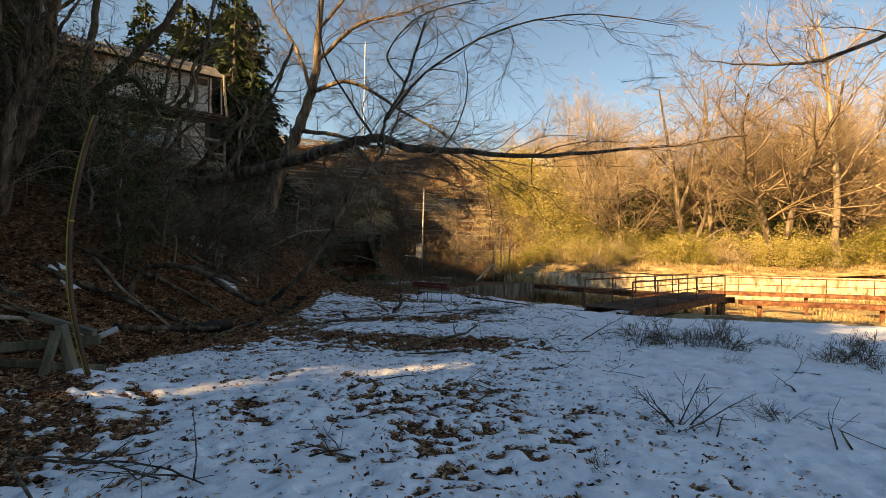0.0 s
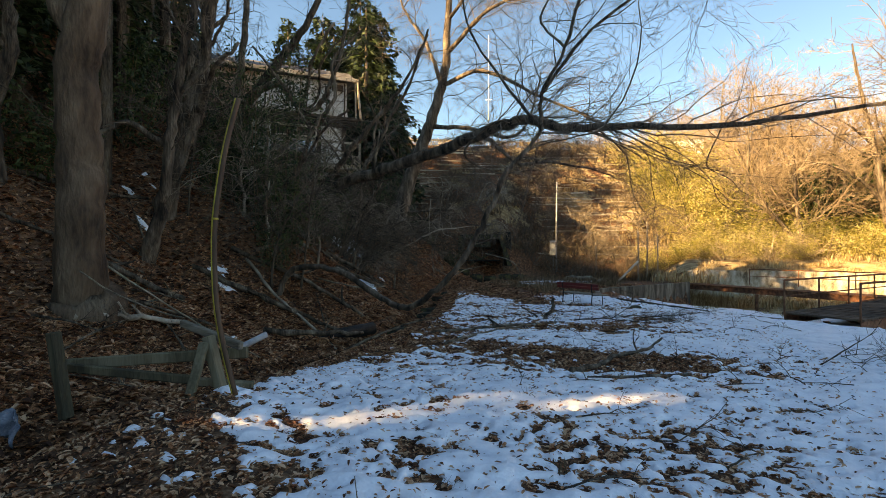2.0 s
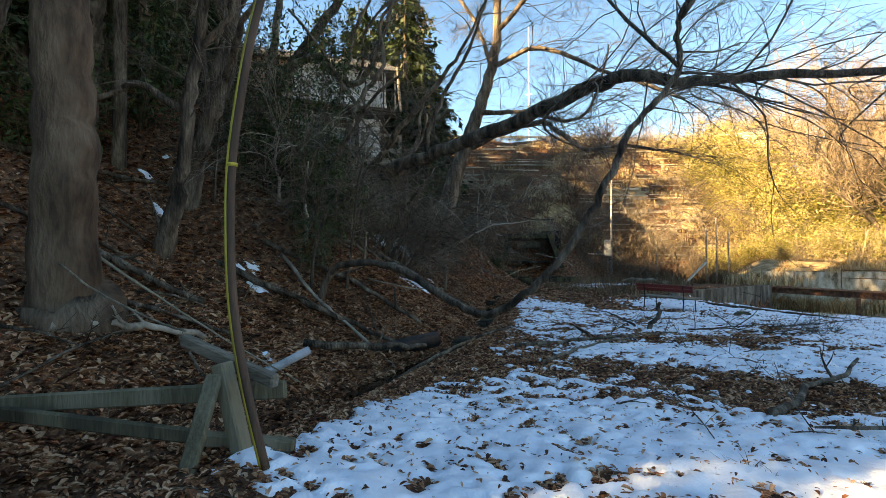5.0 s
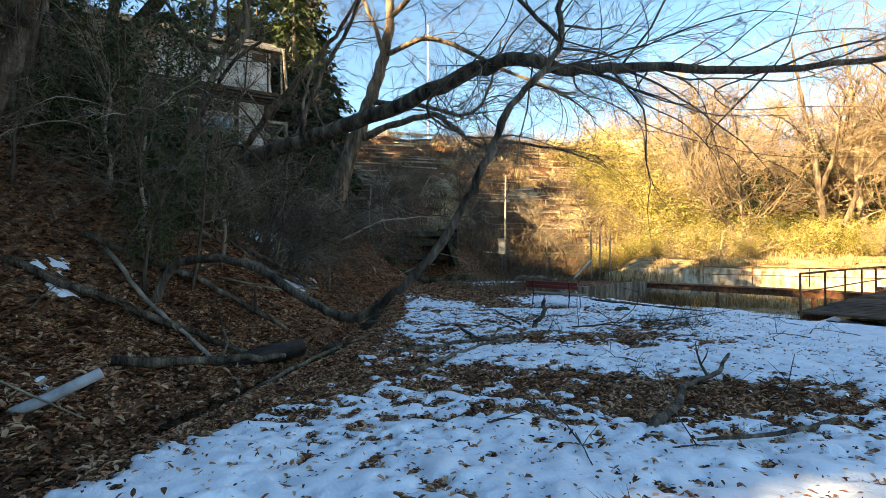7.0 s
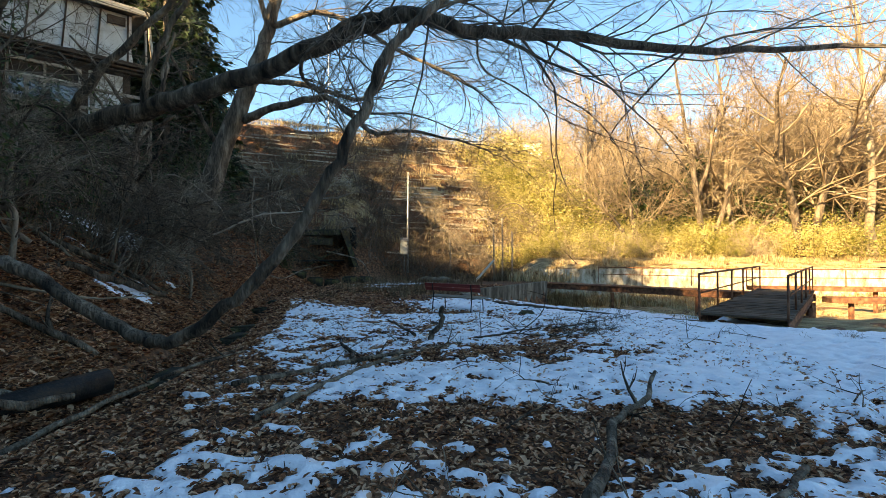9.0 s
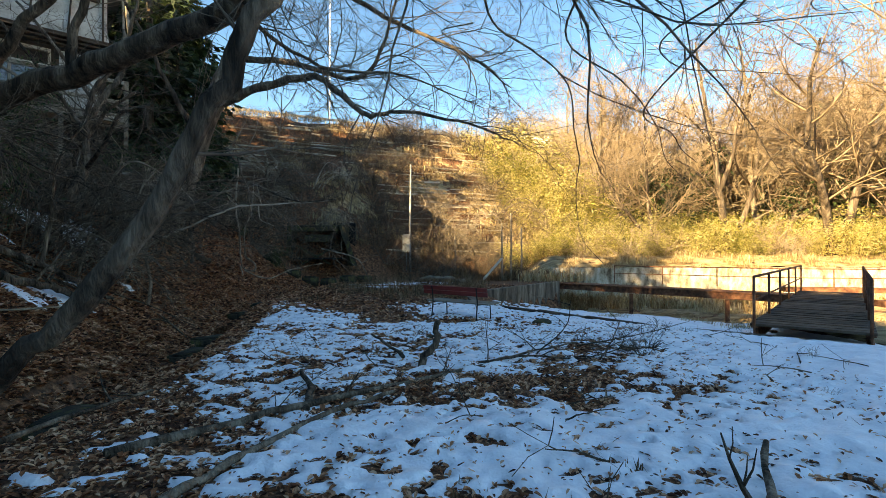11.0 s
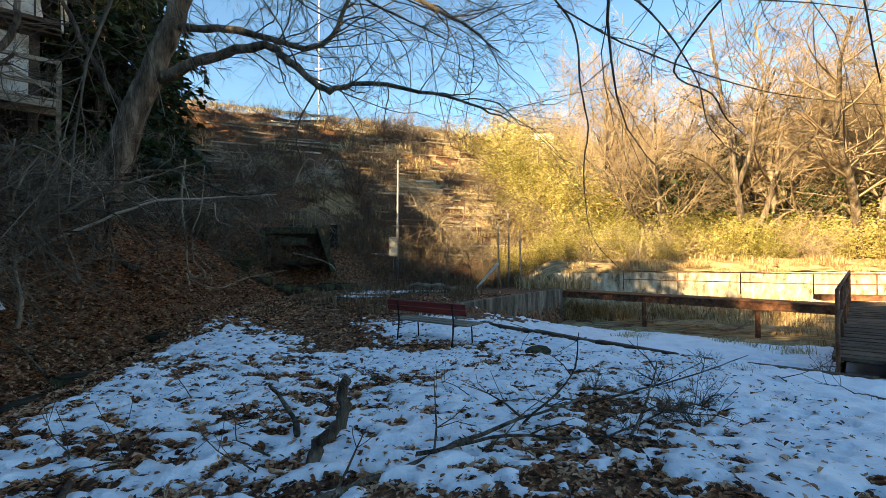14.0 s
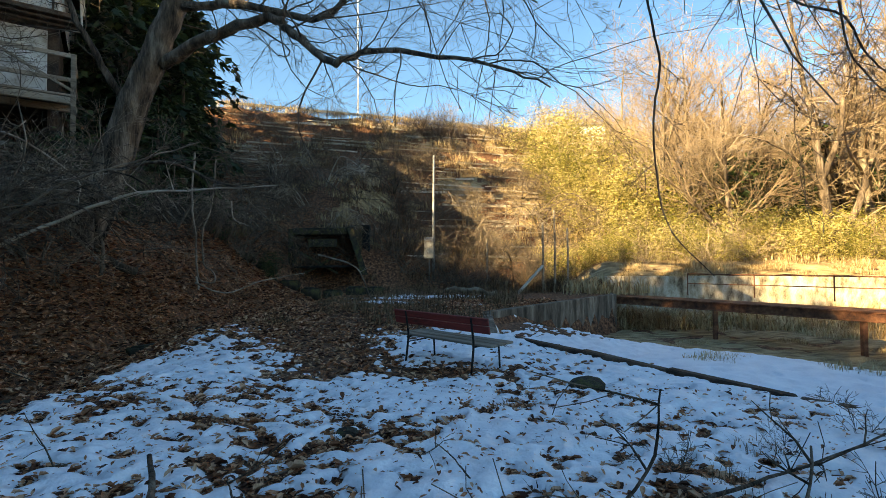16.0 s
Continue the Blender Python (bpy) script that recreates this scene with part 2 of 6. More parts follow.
def grow(vs, fs, p, d, length, radius, depth, r, kids=5, bend=0.35, lift=0.1, sides=4, shrink=0.6, thin=0.0035, first=0.25):
    """One branch with its side branches, down to twigs."""
    n = max(3, min(8 if depth > 1 else 5, int(length / 0.25))) if depth > 0 else 2
    pts, dirs = [p], [d]
    for i in range(n):
        d = (d + Vector((r.gauss(0, 1), r.gauss(0, 1), r.gauss(0, 1))) * bend * 0.45 + Vector((0, 0, lift * 0.3))).normalized()
        p = p + d * (length / n)
        pts.append(p)
        dirs.append(d)
    tip = max(thin, radius * 0.25)
    tube(vs, fs, pts, [radius + (tip - radius) * i / n for i in range(n + 1)], sides if depth > 1 else 3)
    if depth <= 0:
        return
    for k in range(kids):
        t = first + (1 - first) * (k + r.random()) / kids
        i = min(n, int(t * n))
        side = dirs[i].cross(Vector((r.gauss(0, 1), r.gauss(0, 1), r.gauss(0, 1)))).normalized()
        nd = (dirs[i] * r.uniform(0.5, 1.0) + side * r.uniform(0.6, 1.1)).normalized()
        grow(vs, fs, pts[i], nd, length * shrink * r.uniform(0.7, 1.15) * (1.1 - 0.4 * t), max(thin, radius * (1 - 0.7 * t) * 0.6), depth - 1, r,
             kids if depth > 1 else max(2, kids - 1), bend, lift, max(3, sides - 1), shrink, thin, first)

def vnoise(x, y, cell, seed):
    """Smooth value noise, -1 to 1."""
    x, y = np.asarray(x, float) / cell, np.asarray(y, float) / cell
    xi, yi = np.floor(x).astype(np.int64), np.floor(y).astype(np.int64)
    fx, fy = x - xi, y - yi
    fx, fy = fx * fx * (3 - 2 * fx), fy * fy * (3 - 2 * fy)
    def h(a, b):
        k = (a * 374761393 + b * 668265263 + seed * 1442695041) & 0x7fffffff
        k = ((k ^ (k >> 13)) * 1274126177) & 0x7fffffff
        return ((k ^ (k >> 16)) & 0xffff) / 32767.5 - 1
    return (h(xi, yi) * (1 - fx) + h(xi + 1, yi) * fx) * (1 - fy) + (h(xi, yi + 1) * (1 - fx) + h(xi + 1, yi + 1) * fx) * fy

def ramp01(v, a, b):
    t = np.clip((v - a) / (b - a), 0, 1)
    return t * t * (3 - 2 * t)

# ---- the lie of the land ----
STREAM_Y = [-40, 2, 8, 12, 16, 19, 23, 28, 33, 60]
STREAM_X = [-6.4, -6.0, -5.8, -5.6, -5.95, -6.6, -7.6, -7.9, -7.6, -7.6]
KERB = [(-0.4, 22.4), (0.9, 20.6), (2.6, 18.1), (4.6, 16.2), (6.4, 15.1), (8.6, 14.4), (12.0, 13.2), (20.0, 11.0), (44.0, 6.0)]
POND_WALL = [(-0.4, 22.4), (-0.5, 26.2), (4.8, 33.2), (5.2, 36.0)]
HILL_S = [0, 0.6, 2.0, 4.0, 6.7, 10.0, 15.0, 22.0, 40.0, 90.0]
HILL_Z = [0, 0.02, 0.5, 1.7, 3.5, 5.4, 8.0, 11.5, 17.0, 24.0]

def kerb_y(x):
    return np.interp(x, [p[0] for p in KERB], [p[1] for p in KERB])

def in_pond(x, y):
    """1 well inside the pond, 0 outside."""
    x, y = np.asarray(x, float), np.asarray(y, float)
    near = ramp01(y - kerb_y(x), 0.05, 0.3)
    left = np.interp(y, [22.4, 26.2, 33.2, 36.0], [-0.4, -0.5, 4.8, 5.2])
    return near * ramp01(x - left, 0.0, 0.25) * (1 - ramp01(y, 35.9, 36.1))

def crest_y(x):
    return np.interp(x, [-60, -20, 10, 60], [33, 45, 58, 70])

def gz(x, y):
    x, y = np.asarray(x, float), np.asarray(y, float)
    sx = np.interp(y, STREAM_Y, STREAM_X)
    s = sx - x
    z = 0.05 * vnoise(x, y, 2.2, 1) + 0.02 * vnoise(x, y, 0.6, 2)
    left = np.interp(np.maximum(s, 0), HILL_S, HILL_Z)
    # ridge raised out of view so that its shadow covers the field
    ridge = 13.5 + 8.0 * ramp01(y, -6, 13)
    left2 = 18.0 * np.clip((s - 0.8) / (ridge - 0.8), 0, 1) ** (1.38 - 0.3 * ramp01(y, 10, 14))
    # unseen notches cut through the ridge to let patches of sun onto the leaves
    across = 0.682 * x - 0.731 * y
    sun_gap = np.exp(-((across + 6.35) / 0.8) ** 2) + np.exp(-((across + 8.0) / 0.5) ** 2)
    left2 = left2 * (1 - 0.75 * np.clip(sun_gap, 0, 1) * (1 - ramp01(y, -1.0, 2.5)))
    w = ramp01(y, 12, 20)
    left = left2 * (1 - w) + left * w
    left = left + 1.5 * np.exp(-((s - 3.0) / 1.8) ** 2) * ramp01(y, 19, 23) * (1 - ramp01(y, 29, 34))
    z = z + left * (1 + 0.08 * vnoise(x, y, 3.0, 3)) + np.where(s > 0.6, 0.12 * vnoise(x, y, 0.9, 4), 0)
    z = z - 0.38 * np.exp(-((s - 0.15) / 0.42) ** 2) * (1 - ramp01(y, 33, 37))
    z = z - 0.13 * ramp01(y, 13, 19.5) + 0.24 * np.exp(-((x + 5.0) / 1.0) ** 2 - ((y - 5.6) / 1.4) ** 2)
    # pond
    p = in_pond(x, y)
    floor = -0.4 - 1.05 * ramp01(y - kerb_y(x), 5.2, 10.5) + 0.06 * vnoise(x, y, 1.5, 5)
    z = z * (1 - p) + floor * p
    # far side
    far = ramp01(y, 36.0, 38.5) * ramp01(x, 3.0, 6.0)
    z = z + far * 1.4 + 0.7 * ramp01(y, 36.0, 36.3) * ramp01(x, 3.0, 6.0) * (1 - ramp01(y, 36.5, 38.5))
    # embankment and far hillside
    cy = crest_y(x)
    up = np.clip((y - (cy - 15.0)) / 15.0, 0, 1)
    emb = 12.6 * up * (1 - ramp01(x, 8, 16)) + 11.0 * ramp01(y, 40, 75) * ramp01(x, 8, 16)
    emb = emb + 6.0 * ramp01(y, 66, 130)
    z = np.where(emb > 0.05, np.maximum(z, emb + far * 0.6), z)
    z = z + 1.5 * np.exp(-((x + 8.4) / 3.0) ** 2) * ramp01(y, 35.9, 37.4) * (1 - ramp01(y, 39, 46)) + 1.3 * np.exp(-((x + 11.0) / 1.3) ** 2 - ((y - 35.6) / 1.6) ** 2)
    # ground rises right of the walk, and unseen behind it against the low sun
    z = z + 8.0 * ramp01(-y, 10, 60) + 7.0 * ramp01(x, 26, 60) * ramp01(y, -20, 20)
    return z

def gh(x, y):
    return float(gz(np.array([x]), np.array([y]))[0])

BARE = [(1.8, 9.9, 2.4, 0.7, 0.5), (-1.6, 9.4, 2.2, 0.4, 0.2), (-3.6, 14.6, 1.0, 0.5, 0.5), (-2.8, 10.4, 3.0, 0.75, 1.0), (-0.3, 10.3, 1.4, 0.75, 0.85), (-4.5, 4.2, 1.0, 1.1, 0.9), (-2.2, 5.3, 1.3, 0.35, 0.45), (-1.25, 19.55, 0.8, 0.4, 1.2), (-1.0, 13.3, 2.0, 0.7, 1.05), (-4.1, 22.6, 0.8, 1.6, 1.2),
        (-3.0, 19.9, 0.7, 1.5, 1.3), (-4.5, 26.0, 3.2, 4.0, 1.0), (-4.6, 12.4, 0.8, 1.5, 0.9), (-4.8, 9.4, 0.7, 0.9, 0.7),
        (2.4, 17.4, 0.8, 0.4, 0.4), (0.5, 15.7, 0.7, 1.0, 0.75), (-1.2, 15.9, 1.6, 0.6, 0.25), (4.6, 10.9, 1.6, 0.5, 0.6), (2.4, 4.6, 2.2, 1.2, 0.2), (-2.2, 16.9, 1.2, 0.5, 0.4)]
DRIFT = [(-11.2, 10.5, 0.5, 0.16, 2.2), (-12.2, 10.9, 0.35, 0.14, 2.0), (-9.4, 11.0, 0.3, 0.2, 1.8), (-8.1, 15.5, 0.55, 0.35, 2.2), (-8.5, 17.4, 0.5, 0.5, 1.8), (-11.4, 20.8, 0.9, 0.8, 2.2), (-10.3, 17.3, 0.8, 0.5, 1.8), 
         (-9.0, 10.6, 0.8, 0.35, 1.9), (-12.0, 11.6, 1.2, 0.4, 1.9), (-11.3, 26.5, 1.6, 0.7, 2.0), (-7.1, 8.6, 0.5, 0.3, 1.8), (-6.9, 11.4, 0.4, 0.3, 1.6), (-4.6, 32.2, 1.8, 0.6, 1.7)]
DRIFT += [(-11.4, 20.4, 1.0, 0.6, 2.0), (-12.4, 20.3, 0.6, 0.5, 2.8), (-10.2, 20.2, 0.45, 0.25, 2.3), (-8.2, 16.4, 0.7, 0.45, 2.6), (-10.7, 29.5, 0.8, 0.6, 2.6), (-9.0, 19.5, 0.25, 0.2, 2.4), (-4.4, 30.2, 1.5, 0.4, 2.0), (-2.6, 33.4, 1.6, 0.4, 2.0),
         (1.2, 29.2, 1.2, 0.35, 1.8), (-9.5, 30.5, 1.8, 0.6, 1.8), (-7.3, 7.2, 0.45, 0.3, 1.6), (-13.0, 15.0, 0.9, 0.4, 1.7)]

def snow_depth(x, y):
    """Positive where snow lies."""
    x, y = np.asarray(x, float), np.asarray(y, float)
    m = 0.43 + 0.36 * vnoise(x, y, 1.3, 11) + 0.3 * vnoise(x, y * 1.5, 0.42, 12) + 0.52 * vnoise(x, y * 1.7, 0.17, 13) + 0.52 * vnoise(x, y * 1.3, 0.085, 14)
    m = m - 0.75 * ramp01(vnoise(x, y * 1.4, 0.13, 15) + 0.35 * vnoise(x, y, 0.9, 16), 0.4, 0.85)
    m = m + 0.5 * ramp01(x, -0.4, 2.2)
    for cx, cy, rx, ry, k in BARE:
        m = m - k * np.exp(-((x - cx) / rx) ** 2 - ((y - cy) / ry) ** 2)
    sx = np.interp(y, STREAM_Y, STREAM_X)
    m = m - 2.2 * (1 - ramp01(x - sx, 0.35, 1.0)) - 1.0 * ramp01(y, 23.0, 26.0) - 3.0 * ramp01(y, 34.6, 35.6)
    wet = ramp01(y - kerb_y(x), np.where(x < 7, 5.6, 0.6), np.where(x < 7, 7.4, 1.4))
    m = m - 2.5 * wet * (x > -0.5)
    for cx, cy, rx, ry, k in DRIFT:
        m = m + k * np.exp(-((x - cx) / rx) ** 2 - ((y - cy) / ry) ** 2)
    return m

def axis(a, b, fine_a, fine_b, step, grow_by=1.12, limit=14.0):
    out = list(np.arange(fine_a, fine_b, step))
    s, v = step, fine_b
    while v < b:
        out.append(v)
        s = min(limit, s * grow_by)
        v += s
    out.append(b)
    s, v = step, fine_a
    while v > a:
        s = min(limit, s * grow_by)
        v -= s
        out.insert(0, max(v, a))
    return np.array(out)

def sheet(xs, ys, z, keep=None):
    X, Y = np.meshgrid(xs, ys)
    vs = np.stack([X.ravel(), Y.ravel(), z.ravel()], 1)
    w, h = len(xs), len(ys)
    i = (np.arange(h - 1)[:, None] * w + np.arange(w - 1)[None]).ravel()
    fs = np.stack([i, i + 1, i + w + 1, i + w], 1)
    if keep is not None:
        fs = fs[keep.ravel()]
        used = np.unique(fs)
        new_index = np.zeros(len(vs), int)
        new_index[used] = np.arange(len(used))
        vs, fs = vs[used], new_index[fs]
    return vs.tolist(), fs.tolist()

gx = axis(-600, 600, -10, 8, 0.2, 1.08, 40)
gy = axis(-500, 900, -2, 27, 0.2, 1.08, 40)
GX, GY = np.meshgrid(gx, gy)
ground = tagged(part("ground", sheet(gx, gy, gz(GX, GY)), M_SOIL), "brown leaf-littered soil of the valley floor", "ground", kind="structure")

xs, ys = axis(-15.0, 16.0, -5.6, 3.5, 0.036, 1.03, 0.11), axis(-4.0, 38.0, 1.5, 19.0, 0.036, 1.03, 0.12)
SX, SY = np.meshgrid(xs, ys)
sd = snow_depth(SX, SY)
lift_z = np.where(sd > 0, 0.006 + 0.06 * (1 - np.exp(-np.maximum(sd, 0) * 2.0)) + 0.018 * vnoise(SX, SY, 0.26, 21) * np.minimum(1, np.maximum(sd, 0) * 3) + 0.013 * vnoise(SX, SY, 0.12, 22) * np.minimum(1, np.maximum(sd, 0) * 3), -0.03)
on = sd > -0.02
keep = on[:-1, :-1] | on[1:, :-1] | on[:-1, 1:] | on[1:, 1:]
snow = tagged(part("snow_cover", sheet(xs, ys, gz(SX, SY) + lift_z, keep), M_SNOW), "thin melting snow with bare leaf patches", "snow", kind="stuff")

def top(x, y):
    """The height of the ground or the snow on it."""
    s = float(snow_depth(np.array([x]), np.array([y]))[0])
    return gh(x, y) + (0.006 + 0.06 * (1 - math.exp(-s * 2.0)) if s > 0 else 0)

px_, py_ = np.arange(-0.6, 34.0, 0.25), np.arange(12.0, 36.2, 0.25)
PX, PY = np.meshgrid(px_, py_)
inside = (in_pond(PX, PY) > 0.95) & (PY - kerb_y(PX) > np.where(PX < 7, 5.8, 0.6))
keep = inside[:-1, :-1] & inside[1:, :-1] & inside[:-1, 1:] & inside[1:, 1:]
tagged(part("reed_mat", sheet(px_, py_, gz(PX, PY) + 0.03 + 0.06 * vnoise(PX, PY, 0.5, 31), keep), M_STRAW), "flattened straw-coloured dead reeds on the pond bed", "reeds", kind="stuff")

# bleached grass lying on the far bank and on the embankment's open face
bx_, by_ = np.arange(3.6, 40.0, 0.3), np.arange(36.3, 39.5, 0.2)
BX, BY = np.meshgrid(bx_, by_)
tagged(part("bank_straw", sheet(bx_, by_, gz(BX, BY) + 0.03 + 0.07 * vnoise(BX, BY, 0.5, 32)), M_STRAW), "flattened dry grass along the far bank", "grass", kind="stuff")
fx_, fu_ = np.arange(-9.0, 13.0, 0.3), np.linspace(0.1, 1.0, 60)
FX, FU = np.meshgrid(fx_, fu_)
FY = crest_y(FX) - 15.0 + 15.0 * FU
patchy = vnoise(FX, FY, 1.6, 33) + 0.6 * vnoise(FX, FY, 0.5, 34) + 0.08 * FX > -0.25
vf = sheet(fx_, fu_, FX * 0, patchy[:-1, :-1])
fy = [float(crest_y(np.array([q[0]]))[0]) - 15.0 + 15.0 * q[1] for q in vf[0]]
fz = gz(np.array([q[0] for q in vf[0]]), np.array(fy))
tagged(part("bank_straw", ([(q[0], y, float(z) + 0.05) for q, y, z in zip(vf[0], fy, fz)], vf[1]), M_STRAW), "patches of flattened dry grass on the embankment", "grass", kind="stuff")

# ---- fallen leaves ----
def leaf_litter(name, count, x0, x1, y0, y1, size, seed, on_snow, label):
    g = np.random.default_rng(seed)
    x, y = g.uniform(x0, x1, count), g.uniform(y0, y1, count)
    s = snow_depth(x, y)
    ok = ((s < 0.0) | (g.random(count) < on_snow * np.exp(-np.maximum(s, 0) * 1.5))) & (in_pond(x, y) < 0.2)
    x, y, s = x[ok], y[ok], s[ok]
    z = gz(x, y) + np.where(s > 0, 0.006 + 0.06 * (1 - np.exp(-np.maximum(s, 0) * 2.0)), 0) + g.uniform(0.004, 0.03, len(x))
    n = len(x)
    a, L = g.uniform(0, 2 * np.pi, n), size * (0.35 + 1.0 * g.random(n) ** 1.3) * np.where(s > 0, 0.8, 1.0)
    W = L * g.uniform(0.3, 0.62, n)
    tilt, curl = g.normal(0, 0.6, n), g.uniform(-0.3, 0.7, n)
    ca, sa = np.cos(a), np.sin(a)
    vs = np.zeros((n, 6, 3))
    for k, (u, v, c) in enumerate([(-0.5, 0, 0.3), (0.2, -0.42, 0.9), (0.14, 0.46, 0.8), (0.5, 0.05, 0.1), (-0.24, -0.4, 0.7), (-0.22, 0.42, 0.7)]):
        vs[:, k, 0] = x + (u * L * ca - v * W * sa)
        vs[:, k, 1] = y + (u * L * sa + v * W * ca)
        vs[:, k, 2] = z + curl * W * c + u * L * np.sin(tilt) * 0.6 + abs(v) * W * 0.35
    o = (np.arange(n) * 6)[:, None]
    fs = np.concatenate([o + [0, 4, 1, 3], o + [0, 3, 2, 5]], 0)
    return tagged(part(name, (vs.reshape(-1, 3).tolist(), fs.tolist()), M_LEAF), label, "leaves", kind="stuff")

leaf_litter("leaf_litter", 250000, -8.5, 3.0, 1.0, 18.5, 0.06, 1, 0.2, "brown curled oak leaves on the ground")
leaf_litter("leaf_litter", 60000, -12.5, 2.0, 14.0, 32.0, 0.1, 2, 0.1, "brown fallen leaves round the stream")
leaf_litter("leaf_litter", 90000, -15.0, -6.0, 1.0, 24.0, 0.11, 3, 0.2, "brown fallen leaves on the slope")
leaf_litter("leaf_litter", 45000, -15.0, -5.0, 22.0, 36.0, 0.13, 5, 0.2, "brown fallen leaves on the upper slope")
leaf_litter("leaf_litter", 12000, -1.0, 9.0, 0.5, 14.0, 0.055, 4, 0.06, "scattered dead leaves on the snow")
# ---- walls, kerb and the embankment ----
def wall_run(name, pts, z0, z1, thick, mat, label, category="wall"):
    root = tagged(new(name), label, category, kind="structure")
    for a, b in zip(pts, pts[1:]):
        z = (z0 + z1) / 2
        part("wall_panel", beam((a[0], a[1], z), (b[0], b[1], z), thick, z1 - z0, 0.02), mat, root, smooth=False)
    return root

wall_run("pond_wall", [(-0.5, 22.6), (-0.55, 26.2), (1.2, 28.5), (3.0, 30.85), (4.8, 33.2)], -1.9, 0.0, 0.24, M_CONC, "stained concrete retaining wall of the empty pond")
wall_run("pond_wall_far", [(4.8, 33.25), (5.2, 36.0)], -1.9, -0.05, 0.24, M_CONC, "weathered concrete side wall of the empty pond")
wall_run("far_wall", [(5.2, 36.1), (12.0, 36.0), (19.0, 36.1), (27.0, 35.6), (40.0, 33.5)], -1.8, 0.62, 0.3, M_PALECONC, "pale sunlit concrete wall along the far bank")
kerb = tagged(new("kerb"), "dark weathered timber edging along the pond", "kerb", kind="structure")
kp = [(-0.4, 22.4), (0.9, 20.6), (2.6, 18.1), (4.3, 16.5)]
for a, b in zip(kp, kp[1:]):
    a, b = Vector((*a, 0)), Vector((*b, 0))
    n = max(1, int((b - a).length / 1.5))
    for i in range(n):
        p, q = a.lerp(b, (i + 0.01) / n), a.lerp(b, (i + 0.99) / n)
        part("edging_board", beam((p.x, p.y, -0.2 + rng.uniform(-0.03, 0.02)), (q.x, q.y, -0.2 + rng.uniform(-0.03, 0.02)), 0.15, 0.4, 0.02), M_BROWNWOOD, kerb, smooth=False)

def emb_point(x, u):
    """A place on the embankment's face, u from 0 at the foot to 1 at the crest."""
    cy = float(crest_y(np.array([x]))[0])
    return x, cy - 15.0 + 15.0 * u

terrace = tagged(new("timber_terrace"), "rows of bleached timber boards that hold the embankment", "retaining terrace", kind="structure")
for row in range(24):
    u = 0.12 + 0.036 * row
    x = -19.0 + rng.uniform(0, 1)
    while x < 9.0:
        w = rng.uniform(1.2, 3.2)
        # boards grow denser to the right, making the sunlit part paler
        if rng.random() < 0.62 + 0.02 * max(0, x + 8):
            (xa, ya), (xb, yb) = emb_point(x, u), emb_point(x + w - 0.06, u)
            z = 12.6 * u + rng.uniform(-0.14, 0.14)
            part("board", beam((xa, ya - 0.12, z + 0.12), (xb, yb - 0.12, z + 0.12 + rng.uniform(-0.08, 0.08)), 0.06, rng.uniform(0.06, 0.15), 0.01), M_PALEWOOD, terrace, smooth=False)
        x += w

guard = thing("guard_rail", (0, 0, 0), "grey steel guard rail along the embankment crest", "guard rail")
for i in range(16):
    x = -22 + 2.2 * i
    xa, ya = emb_point(x, 1.0)
    xb, yb = emb_point(x + 2.2, 1.0)
    part("rail", beam((xa, ya + 1, 13.1), (xb, yb + 1, 13.1), 0.06, 0.2), M_METAL, guard, smooth=False)
    part("post", beam((xa, ya + 1.06, 12.3), (xa, ya + 1.06, 13.2), 0.1, 0.1), M_METAL, guard, smooth=False)

shed = thing("white_shed", (8.4, 58.5, 12.3), "small white building on the embankment crest", "building")
part("wall", box(4.5, 3.0, 1.6, (0, 0, 0.5), 0.03), M_WHITE, shed, smooth=False)
part("roof", box(4.9, 3.4, 0.15, (0, 0, 1.37), 0.03), M_METAL, shed, smooth=False)
mast = thing("antenna_mast", (-12.0, 56.5, 13.0), "thin white lattice mast on the crest", "mast")
v, f = [], []
tube(v, f, [Vector((0, 0, -1)), Vector((0, 0, 14))], [0.07, 0.045], 6)
part("pole", (v, f), M_WHITE, mast)
part("bracket", box(0.7, 0.08, 0.08, (0, 0, 6.5)), M_WHITE, mast, smooth=False)

# ---- pond: walkway, bridge, rails ----
def pipe(a, b, r=0.025, sides=8):
    v, f = [], []
    a, b = Vector(a), Vector(b)
    tube(v, f, [a, a.lerp(b, 0.5), b], [r, r, r], sides)
    return v, f

walkway = thing("pond_walkway", (5.2, 34.0, 0), "rusty steel beam walkway on posts across the pond", "walkway")
W0, W1 = Vector((5.0, 34.2, -0.28)), Vector((13.6, 24.9, -0.28))
wd = (W1 - W0).normalized()
wn = Vector((-wd.y, wd.x, 0))
def local(geo, off):
    return [(x - off[0], y - off[1], z - off[2]) for x, y, z in geo[0]], geo[1]
for side in (-0.55, 0.55):
    a, b = W0 + wn * side, W1 + wn * side
    web = beam(a, b, 0.03, 0.26)
    fl1 = beam(a + Vector((0, 0, 0.13)), b + Vector((0, 0, 0.13)), 0.13, 0.025)
    fl2 = beam(a - Vector((0, 0, 0.13)), b - Vector((0, 0, 0.13)), 0.13, 0.025)
    part("girder", local(joined(web, fl1, fl2), (5.2, 34.0, 0)), M_RUST, walkway, smooth=False)
    for k in (0.02, 0.35, 0.67, 0.97) if side < 0 else ():
        p = W0.lerp(W1, k) + wn * side
        part("post", local(beam((p.x, p.y, -1.75), (p.x, p.y, -0.44), 0.13, 0.13), (5.2, 34.0, 0)), M_RUST, walkway, smooth=False)
